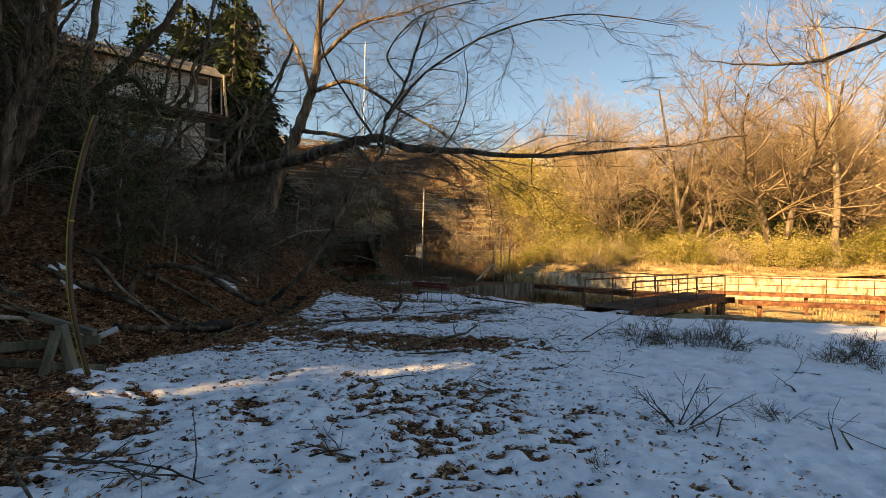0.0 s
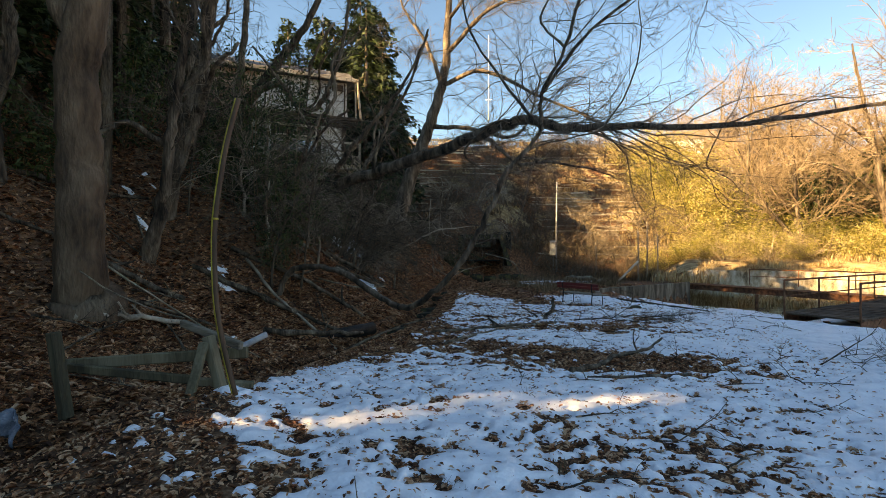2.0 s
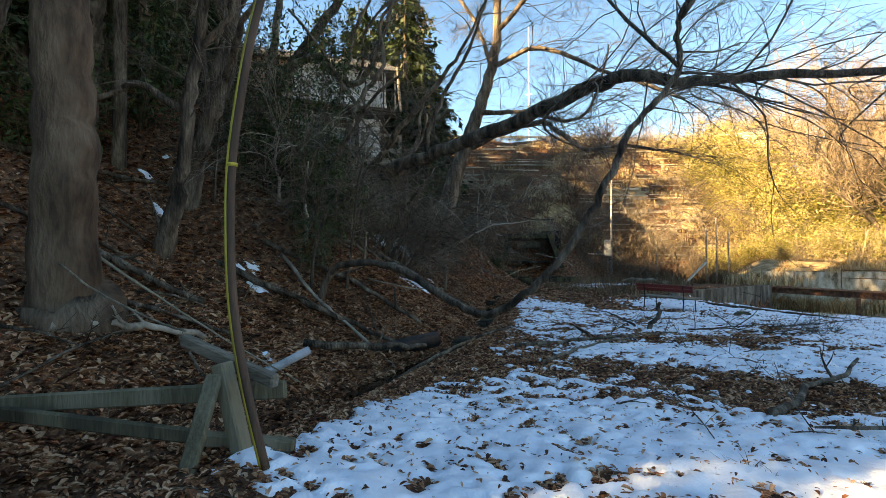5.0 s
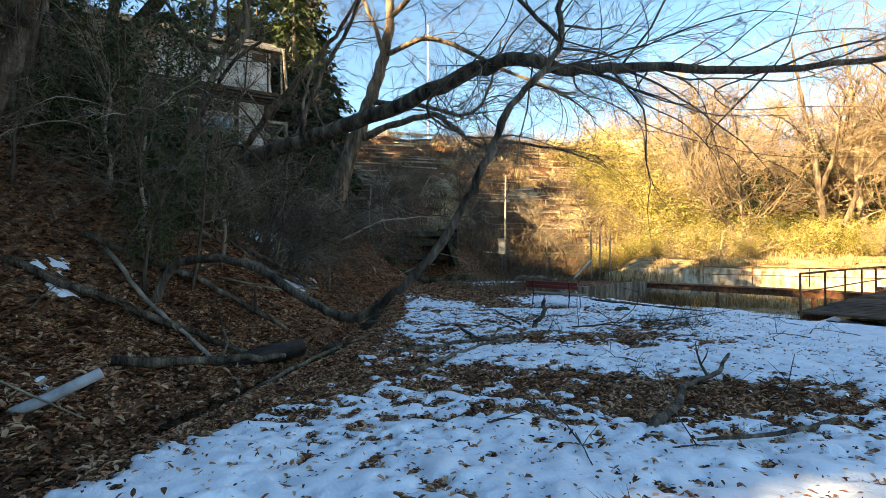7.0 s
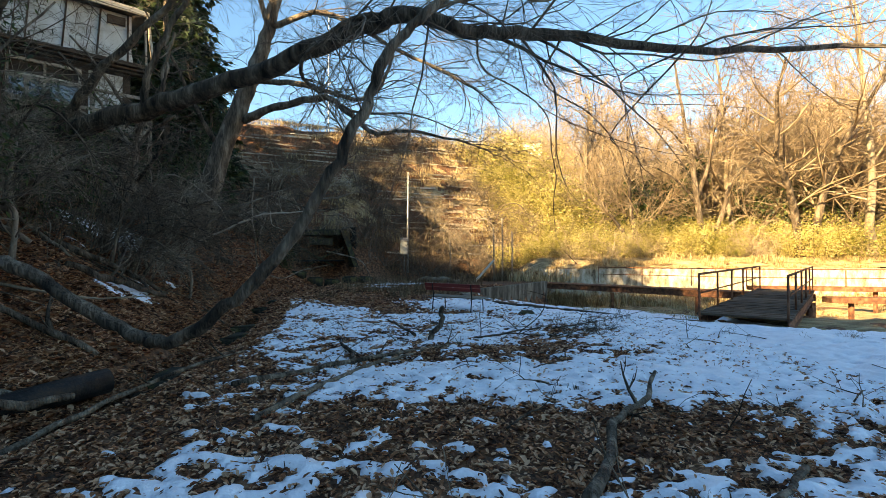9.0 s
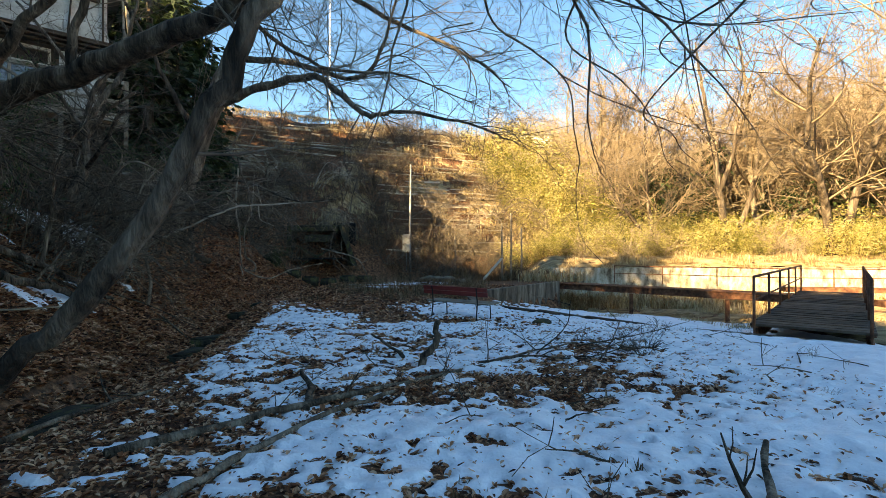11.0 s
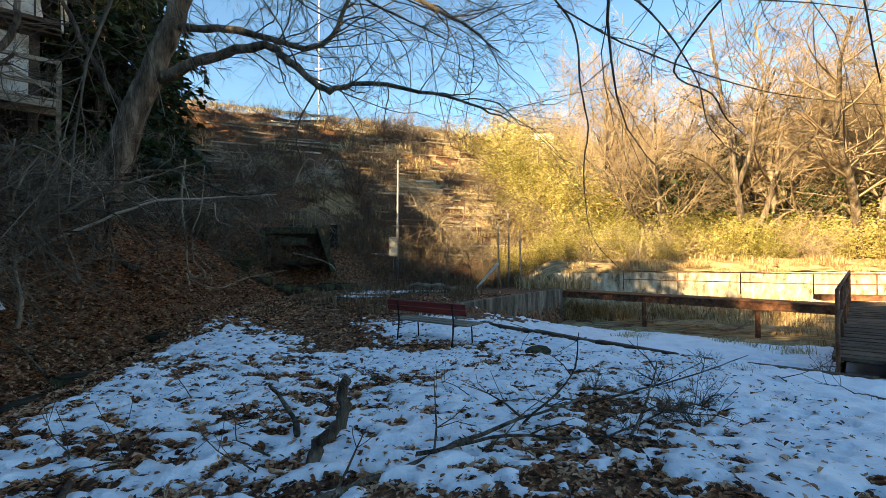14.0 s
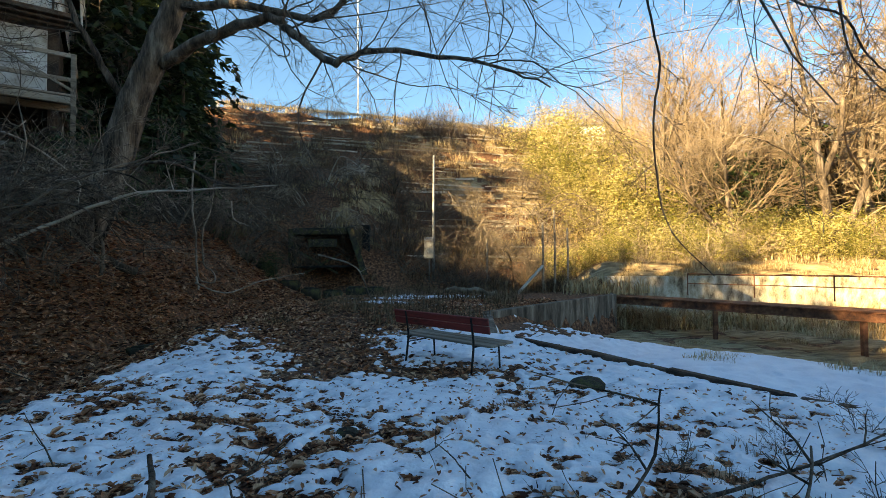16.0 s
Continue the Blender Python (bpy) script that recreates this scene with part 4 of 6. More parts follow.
# ---- trees ----
def tree_from(name, trunks, twigs, label, category="tree", mat=M_BARK, twig_mat=M_TWIG, seed=1, sides=9, group="", sweeps=(), thin=0.0024):
    """trunks: (points, r0, r1, flare). twigs: (trunk index, from, to, count, length, depth, lift). Points in world space."""
    r = random.Random(seed)
    base_p = Vector(trunks[0][0][0])
    t = thing(name, base_p, label, category, group)
    lines = []
    for k, (pts, r0, r1, flare) in enumerate(trunks):
        line = [p - base_p for p in smooth_line(pts, 6)]
        line = [p + Vector((r.gauss(0, 1), r.gauss(0, 1), r.gauss(0, 1))) * 0.18 * min(r0, 0.12) for p in line]
        lines.append((line, r0, r1))
        v, f = [], []
        rough_tube(v, f, line, r0, r1, sides if r0 > 0.05 else 6, r, 0.1 if r0 < 0.2 else 0.035, flare)
        part("trunk" if k == 0 else "limb", (v, f), mat, t)
    v, f = [], []
    for idx, a, b, count, length, depth, lift in twigs:
        line, r0, r1 = lines[idx]
        for k in range(count):
            q = a + (b - a) * (k + r.random()) / count
            i = min(len(line) - 2, int(q * (len(line) - 1)))
            d = (line[i + 1] - line[i]).normalized()
            side = d.cross(Vector((r.gauss(0, 1), r.gauss(0, 1), r.gauss(0, 1)))).normalized()
            rad = r0 + (r1 - r0) * q
            grow(v, f, line[i], (d * 0.6 + side).normalized(), length * r.uniform(0.6, 1.2), min(rad * 0.55, 0.007 * length + 0.004), depth, r, 5, 0.4, lift, 4, 0.58, 0.003)
    for idx, a, b, count, length, way, droop in sweeps:
        line, r0, r1 = lines[idx]
        for k in range(count):
            q = a + (b - a) * (k + r.random()) / count
            i = min(len(line) - 2, int(q * (len(line) - 1)))
            d = (line[i + 1] - line[i]).normalized()
            g = Vector((r.gauss(0, 0.55), r.gauss(0, 0.55), r.gauss(0, 0.45)))
            L = length * r.uniform(0.55, 1.25)
            sweep(v, f, line[i], (d * 0.5 + Vector(way) * 0.7 + g).normalized(), L, min((r0 + (r1 - r0) * q) * 0.5, 0.0048 * L + thin), 2, r, droop, 7, thin)
    if v:
        part("branchwork", (v, f), twig_mat, t)
    return t

def sweep(vs, fs, p, d, length, radius, depth, r, droop=0.0, kids=7, thin=0.0024):
    """A long flowing branch: one slow curve, side twigs at narrow angles."""
    n = (11, 7, 4)[2 - depth] if depth < 3 else 12
    curl = Vector((r.gauss(0, 1), r.gauss(0, 1), r.gauss(0, 0.7))) * 0.11
    pts, dirs = [p], [d]
    for i in range(n):
        d = (d + curl + Vector((r.gauss(0, 1), r.gauss(0, 1), r.gauss(0, 1))) * 0.15 + Vector((0, 0, -droop * 0.1 * (i / n)))).normalized()
        p = p + d * (length / n)
        pts.append(p)
        dirs.append(d)
    tube(vs, fs, pts, [max(thin, radius * (1 - 0.85 * i / n)) for i in range(n + 1)], 5 if depth > 1 else 3)
    if depth <= 0:
        return
    for k in range(kids):
        t = 0.12 + 0.86 * (k + r.random()) / kids
        i = min(n - 1, int(t * n))
        side = dirs[i].cross(Vector((r.gauss(0, 0.5), r.gauss(0, 0.5), 1.0))).normalized() * r.choice((-1, 1)) + Vector((0, 0, r.gauss(0, 0.35)))
        nd = (dirs[i] + side * r.uniform(0.4, 0.85)).normalized()
        sweep(vs, fs, pts[i], nd, length * r.uniform(0.32, 0.55) * (1.15 - 0.5 * t), max(thin, radius * (1 - 0.8 * t) * 0.5), depth - 1, r, droop, kids, thin)

# the arching tree over the path: a long limb, and a stem that droops to the stream bank
AR = (-12.67, 17.58, 3.03)
tree_from("arching_tree", [
    ([(AR[0], AR[1], gh(AR[0], AR[1]) - 0.4), (-12.07, 17.38, 3.30), (-9.68, 16.61, 4.07), (-7.29, 15.85, 4.46), (-5.02, 14.88, 4.77), (-3.31, 13.80, 4.99), (-2.35, 13.22, 5.00), (-1.40, 13.04, 4.70), (-0.16, 12.96, 4.63), (1.83, 13.19, 4.58), (5.22, 13.84, 4.96), (8.30, 14.49, 5.50)], 0.25, 0.018, 0.3),
    ([(-9.88, 16.61, 4.21), (-8.65, 16.21, 5.32), (-7.56, 16.12, 6.37), (-6.75, 16.02, 7.22), (-5.86, 16.02, 8.74)], 0.1, 0.03, 0.0),
    ([(-7.72, 15.94, 4.39), (-7.61, 15.84, 4.93), (-7.00, 15.73, 6.19), (-6.34, 15.63, 7.13), (-5.73, 15.62, 8.72)], 0.08, 0.03, 0.0),
    ([(-1.40, 13.04, 4.70), (-0.93, 15.77, 5.22), (0.11, 16.98, 5.19), (0.79, 17.40, 4.77), (0.90, 17.41, 3.87), (1.00, 17.42, 3.30), (0.94, 17.43, 2.64), (1.05, 17.44, 1.79), (1.49, 17.46, 1.27)], 0.022, 0.005, 0.0),
    ([(-2.35, 13.22, 5.00), (-3.27, 13.50, 5.06), (-4.13, 13.90, 4.42), (-3.39, 14.52, 3.98), (-2.30, 15.13, 4.08), (-1.06, 15.86, 3.84)], 0.045, 0.008, 0.0),
    ([(0.55, 17.29, 4.96), (1.60, 17.62, 4.60), (3.22, 17.95, 4.20), (4.74, 18.27, 4.03), (6.98, 18.71, 4.02)], 0.014, 0.006, 0.0),
    ([(-0.16, 12.96, 4.63), (0.40, 16.19, 5.12), (1.63, 16.82, 4.64), (2.44, 17.24, 3.98), (2.78, 17.45, 3.29), (3.63, 17.77, 2.76)], 0.02, 0.006, 0.0),
    ([(1.83, 13.19, 4.58), (2.26, 16.62, 5.32), (2.88, 17.03, 4.99), (4.44, 17.45, 5.11), (6.24, 17.88, 5.16)], 0.018, 0.006, 0.0),
    ([(-1.19, 16.36, 5.48), (-1.67, 18.34, 6.20), (-0.36, 20.36, 6.65), (0.61, 21.37, 6.76), (1.71, 22.40, 5.66)], 0.014, 0.005, 0.0),
    ([(1.83, 13.19, 4.58), (2.53, 17.92, 4.48), (3.24, 18.19, 4.05), (3.53, 18.32, 3.72), (4.01, 18.56, 3.48)], 0.018, 0.008, 0.0),
    ([(-0.16, 12.96, 4.63), (0.48, 12.78, 4.18), (0.87, 13.09, 3.47), (1.18, 13.21, 2.40)], 0.012, 0.004, 0.0),
], [(0, 0.35, 1.0, 14, 1.4, 2, 0.0), (3, 0.3, 0.9, 5, 0.45, 1, -0.1), (4, 0.2, 1.0, 14, 1.3, 2, 0.0), (5, 0.1, 1.0, 10, 0.9, 2, 0.0), (6, 0.2, 1.0, 8, 0.8, 2, 0.0), (7, 0.2, 1.0, 8, 0.8, 2, 0.0), (8, 0.2, 1.0, 8, 0.8, 2, -0.1), (9, 0.3, 1.0, 5, 0.7, 2, -0.1)],
    "grey bare tree with a long limb arching over the path", seed=3,
    sweeps=[(0, 0.34, 0.62, 16, 3.0, (0.8, 0.5, 0.1), 0.5), (0, 0.55, 0.98, 22, 3.4, (1.0, 0.25, -0.02), 0.4), (1, 0.3, 1.0, 9, 2.4, (0.7, 0.1, 0.4), 0.1), (2, 0.3, 1.0, 9, 2.4, (0.7, 0.1, 0.4), 0.1), (4, 0.3, 1.0, 6, 1.8, (0.7, 0.4, 0), 0.3), (8, 0.1, 0.9, 5, 1.4, (0.7, 0, 0), 0.5)])
ST = (-7.81, 11.58, 1.39)
tree_from("leaning_tree", [
    ([(ST[0] - 0.5, ST[1], gh(ST[0] - 0.5, ST[1]) - 0.2), ST, (-6.48, 11.30, 1.37), (-5.80, 11.11, 1.10), (-5.09, 10.93, 0.75), (-4.54, 10.74, 0.66), (-4.03, 10.54, 0.90), (-3.46, 10.45, 1.42), (-2.96, 10.34, 2.18), (-2.67, 10.34, 2.77), (-2.46, 10.34, 3.24), (-2.13, 10.44, 3.64), (-1.82, 10.54, 4.11), (-1.81, 10.63, 4.78), (-1.40, 10.83, 5.69), (-0.97, 11.01, 7.18)], 0.075, 0.03, 0.0),
    ([(-1.81, 10.63, 4.78), (-0.9, 10.7, 5.9), (0.6, 10.5, 6.7), (2.4, 10.3, 7.0), (4.4, 10.2, 6.7)], 0.035, 0.008, 0.0),
    ([(-1.40, 10.83, 5.69), (-1.9, 11.4, 6.6), (-1.2, 12.0, 7.8), (0.4, 12.3, 8.4), (2.2, 12.4, 8.5)], 0.03, 0.008, 0.0),
    ([(-1.82, 10.54, 4.11), (-2.6, 10.9, 5.2), (-3.4, 11.2, 6.6), (-3.6, 11.4, 8.2)], 0.035, 0.012, 0.0),
], [(0, 0.5, 0.7, 5, 0.8, 2, 0.05), (0, 0.7, 1.0, 8, 1.2, 2, 0.0)], "slender leaning stem that dips to the stream and rises", seed=4,
    sweeps=[(0, 0.72, 1.0, 14, 2.6, (0.5, 0.2, 0.2), 0.2), (1, 0.15, 1.0, 11, 2.4, (0.9, 0.1, 0.0), 0.4), (2, 0.2, 1.0, 9, 2.6, (0.9, 0.2, 0.0), 0.4), (3, 0.2, 1.0, 10, 2.0, (0.2, 0.1, 0.5), 0.2)])

# the large maple below the house
tree_from("bare_maple", [
    ([(-10.35, 22.8, gh(-10.3, 22.9) - 1.5), (-10.23, 23.50, 2.45), (-10.15, 24.00, 3.35), (-9.82, 24.30, 4.81), (-9.11, 24.50, 7.01), (-8.34, 24.60, 9.04), (-7.86, 24.80, 11.35), (-7.75, 25.00, 14.87), (-7.17, 25.00, 17.89), (-6.03, 25.00, 20.52)], 0.54, 0.05, 0.5),
    ([(-8.93, 24.50, 6.55), (-7.38, 24.00, 6.98), (-5.67, 23.50, 7.11), (-4.72, 23.00, 6.41), (-3.83, 22.50, 5.60), (-2.86, 22.00, 5.58), (-0.81, 21.50, 5.11), (0.51, 21.00, 4.39)], 0.16, 0.015, 0.0),
    ([(-8.52, 24.60, 8.13), (-6.50, 24.00, 7.76), (-4.32, 23.50, 7.09), (-3.42, 23.00, 7.86), (-2.92, 23.00, 9.80)], 0.12, 0.03, 0.0),
    ([(-8.01, 24.70, 10.19), (-5.79, 24.00, 10.46), (-2.93, 23.00, 8.66), (-0.75, 22.00, 7.20), (0.34, 21.50, 6.10)], 0.12, 0.015, 0.0),
    ([(-9.64, 24.30, 5.34), (-10.36, 24.00, 6.67), (-10.98, 23.60, 8.25), (-11.75, 23.00, 9.95)], 0.1, 0.03, 0.0),
    ([(-8.01, 24.70, 10.19), (-8.79, 24.40, 12.38), (-9.83, 24.00, 14.06), (-10.36, 24.00, 16.92)], 0.12, 0.02, 0.0),
    ([(-7.77, 24.80, 11.91), (-5.53, 24.40, 13.59), (-3.33, 24.00, 13.93), (-0.57, 23.60, 14.73)], 0.12, 0.015, 0.0),
    ([(-7.71, 24.90, 13.66), (-4.80, 24.40, 16.48), (-2.26, 24.00, 16.91)], 0.09, 0.015, 0.0),
    ([(-9.94, 24.20, 4.26), (-10.91, 23.00, 3.56), (-11.50, 21.50, 2.05), (-11.77, 20.50, 1.22)], 0.06, 0.01, 0.0),
    ([(-10.12, 24.20, 3.73), (-7.81, 23.00, 3.69), (-5.86, 22.00, 3.00), (-4.48, 21.20, 2.93)], 0.05, 0.008, 0.0),
], [(1, 0.15, 1.0, 10, 1.8, 2, 0.0), (2, 0.15, 1.0, 8, 1.8, 2, 0.1), (3, 0.1, 1.0, 10, 2.0, 2, 0.0), (0, 0.55, 1.0, 10, 3.0, 3, 0.2), (4, 0.3, 1.0, 8, 2.0, 2, 0.1), (5, 0.2, 1.0, 14, 2.4, 3, 0.1), (6, 0.15, 1.0, 18, 2.6, 3, 0.0), (7, 0.15, 1.0, 14, 2.4, 3, 0.05), (8, 0.2, 1.0, 14, 1.6, 2, -0.05), (9, 0.2, 1.0, 12, 1.4, 2, -0.05), (0, 0.05, 0.4, 10, 1.6, 2, 0.0)],
    "large bare maple with spreading fine branches below the house", seed=5,
    sweeps=[(1, 0.12, 1.0, 20, 3.6, (0.9, -0.3, 0.0), 0.3), (2, 0.12, 1.0, 18, 3.6, (0.8, -0.2, 0.2), 0.2), (3, 0.1, 1.0, 20, 3.8, (0.9, -0.3, -0.1), 0.4), (6, 0.15, 1.0, 14, 3.4, (0.9, -0.2, -0.1), 0.3), (7, 0.15, 1.0, 10, 3.2, (0.8, -0.2, 0.1), 0.2), (0, 0.3, 0.6, 8, 3.0, (0.4, -0.4, 0.3), 0.1), (9, 0.2, 1.0, 8, 2.0, (0.8, -0.3, 0), 0.4), (8, 0.2, 1.0, 6, 2.0, (-0.2, -0.8, -0.1), 0.4)])

# thick smooth trunk beside the broken fence
tree_from("beech_tree", [
    ([(-8.88, 7.25, gh(-8.88, 7.25) - 0.15), (-8.89, 7.27, 0.95), (-8.87, 7.25, 2.2), (-8.93, 7.27, 3.4), (-8.95, 7.23, 4.6), (-8.8, 7.29, 5.7), (-8.62, 7.42, 7.4), (-8.4, 7.5, 10.4)], 0.36, 0.26, 0.95),
    ([(-8.95, 7.24, 5.2), (-9.3, 7.1, 6.3), (-9.8, 6.9, 8.0), (-10.1, 6.8, 10.5)], 0.19, 0.1, 0.0)],
    [(0, 0.75, 1.0, 8, 2.6, 3, 0.2), (1, 0.5, 1.0, 6, 2.2, 3, 0.2)],
    "thick smooth grey-brown trunk on the slope", mat=M_BEECH, seed=8, sides=18)

# a tree beside the path whose limb hangs into view overhead
tree_from("roadside_tree", [
    ([(10.2, 5.6, gh(10.2, 5.6) - 0.3), (10.1, 5.7, 2.0), (9.7, 5.9, 4.5), (9.6, 6.0, 8.0)], 0.2, 0.1, 0.4),
    ([(9.75, 5.85, 4.2), (8.2, 6.6, 5.2), (6.6, 7.2, 5.3), (5.4, 7.3, 4.85), (4.6, 7.5, 4.8), (3.6, 7.7, 4.95)], 0.06, 0.006, 0.0)],
    [(0, 0.5, 1.0, 10, 2.4, 3, 0.2)], "bare tree beside the path with a low overhanging limb", seed=9, sweeps=[(1, 0.3, 1.0, 12, 1.3, (-0.9, 0.2, 0.2), 0.1)])

SLOPE_TREES = [  # bases and a lean
    ((-12.2, 8.0), 8.0, 0.18, -0.3), ((-13.4, 5.6), 8.0, 0.3, 0.4), ((-16.0, 8.5), 8.5, 0.2, 0.2), ((-15.5, 4.0), 8.5, 0.2, 0.0), ((-11.2, 4.2), 8.0, 0.26, 0.2), ((-10.6, 19.0), 5.0, 0.1, 1.0), ((-11.6, 20.6), 6.0, 0.12, 1.2), ((-18.0, 12.0), 9.0, 0.2, 0.3), ((-17.0, 15.0), 9.0, 0.16, 0.2), ((-20.0, 10.5), 9.0, 0.2, 0.0), ((-10.2, 9.6), 7.0, 0.14, 0.9), ((-11.4, 11.2), 7.5, 0.2, 1.3), ((-12.8, 13.0), 8.0, 0.18, 0.7), ((-13.6, 10.4), 8.0, 0.24, 0.9), ((-9.8, 13.6), 6.0, 0.09, 1.4), ((-14.4, 15.0), 8.0, 0.16, 0.5), ((-11.8, 15.6), 6.5, 0.11, 1.5)]
for k, ((x, y), h, r0, lean) in enumerate(SLOPE_TREES):
    rr = random.Random(100 + k)
    z = gh(x, y)
    pts = [(x, y, z - 0.3)]
    for i in range(1, 7):
        t = i / 6
        pts.append((x + lean * t * 1.6 + rr.uniform(-0.25, 0.25), y + 0.5 * t + rr.uniform(-0.25, 0.25), z + h * t))
    i0, i1 = pts[2], pts[3]
    a1 = rr.choice((-1, 1))
    limb1 = [i0, (i0[0] + a1 * 0.7, i0[1] - 0.4, i0[2] + 0.5), (i0[0] + a1 * 1.3, i0[1] - 0.8, i0[2] + 0.35 + rr.uniform(-0.3, 0.8)), (i0[0] + a1 * 2.0, i0[1] - 0.9, i0[2] + 1.2)]
    limb2 = [i1, (i1[0] - a1 * 0.6, i1[1] + 0.2, i1[2] + 0.7), (i1[0] - a1 * 1.0, i1[1] - 0.3, i1[2] + 1.6), (i1[0] - a1 * 1.9, i1[1] - 0.2, i1[2] + 2.6)]
    tree_from("slope_tree", [(pts, r0, r0 * 0.35, 0.5), (limb1, r0 * 0.5, 0.03, 0), (limb2, r0 * 0.45, 0.03, 0)],
              [(0, 0.3, 1.0, 8, 1.8, 2, 0.1), (1, 0.2, 1.0, 6, 1.3, 2, 0.1), (2, 0.2, 1.0, 6, 1.3, 2, 0.1)], "crooked bare tree on the leafy slope", seed=200 + k, group="trees on the slope")

HOUSE_TRUNKS = [
    ([(-14.36, 14.74, 4.15), (-14.47, 14.69, 5.82), (-14.66, 14.62, 7.25), (-14.91, 14.54, 9.00), (-14.97, 14.49, 11.87)], 0.34, 0.2),
    ([(-13.56, 14.44, 3.97), (-13.08, 14.56, 4.89), (-12.33, 14.64, 5.92), (-11.44, 14.76, 7.02), (-10.64, 14.86, 7.94), (-9.57, 15.03, 9.37)], 0.3, 0.16),
    ([(-12.84, 15.25, 4.56), (-12.75, 15.26, 5.84), (-12.59, 15.28, 7.28), (-12.32, 15.33, 9.21), (-12.20, 15.33, 11.93)], 0.2, 0.14),
    ([(-15.30, 13.97, 4.41), (-15.41, 13.93, 5.82), (-15.55, 13.88, 6.89), (-15.15, 13.96, 8.27), (-14.81, 14.02, 10.72)], 0.13, 0.08),
    ([(-16.55, 13.12, 4.21), (-16.22, 13.19, 5.80), (-15.72, 13.31, 7.13), (-15.35, 13.39, 8.60), (-15.19, 13.40, 11.10)], 0.14, 0.08),
    ([(-11.44, 14.76, 6.97), (-10.65, 14.87, 7.25), (-10.13, 14.91, 6.73), (-9.48, 14.88, 6.29), (-8.97, 14.91, 6.63), (-8.72, 14.87, 7.10), (-8.41, 14.94, 7.97), (-8.16, 14.99, 9.40)], 0.13, 0.08),
]
for k, (pts, r0, r1) in enumerate(HOUSE_TRUNKS):
    g0 = pts[0]
    end = Vector(pts[-1]) * 2 - Vector(pts[-2])
    pts = pts + [tuple(end + Vector((0, 0, 0.8)))]
    r1 = r1 * 0.45
    if k < 5 or k > 6:
        pts = [(g0[0], g0[1], min(gh(g0[0], g0[1]) - 0.3, g0[2] - 0.2))] + pts
    tree_from("crooked_tree" if k < 5 or k > 6 else "hanging_limb", [(pts, r0, r1, 0.4 if k < 5 else 0.0)], [(0, 0.35, 1.0, 9, 1.7, 2, 0.05)], "crooked grey trunk standing below the house" if k < 5 or k > 6 else "twisted limb looping in front of the house", seed=700 + k, group="crooked trunks")

def bare_tree(name, height, r0, seed, mat, twig_mat, label, stems=2, depth=3, spread=0.2):
    """A far bare tree with a fan of fine twigs, built at the origin."""
    r = random.Random(seed)
    t = thing(name, (0, 0, 0), label, "tree", "bare trees of the far bank")
    tv, tf, bv, bf = [], [], [], []
    for s in range(stems):
        d = Vector((r.uniform(-spread, spread), r.uniform(-spread, spread), 1)).normalized()
        p = Vector((r.uniform(-0.15, 0.15), r.uniform(-0.15, 0.15), -0.3))
        pts = [p]
        for i in range(7):
            d = (d + Vector((r.gauss(0, 0.13), r.gauss(0, 0.13), 0.08))).normalized()
            p = p + d * height * 0.75 / 7
            pts.append(p)
        tube(tv, tf, pts, [r0 * (1 - 0.8 * i / 7) * (1.3 if i == 0 else 1) for i in range(8)], 7)
        for k in range(15):
            q = 0.2 + 0.8 * (k + r.random()) / 15
            i = min(6, int(q * 7))
            d2 = (Vector((r.gauss(0, 1), r.gauss(0, 1), 0.55 + 0.5 * q))).normalized()
            grow(bv, bf, pts[i].lerp(pts[i + 1], q * 7 - i), d2, height * 0.36 * (1.15 - 0.5 * q), r0 * 0.42 * (1 - 0.6 * q), depth - 1, r, 6, 0.32, 0.2, 3, 0.6, 0.009, 0.15)
    part("trunk", (tv, tf), mat, t)
    part("crown", (bv, bf), twig_mat, t, "fine bare twigs")
    return t

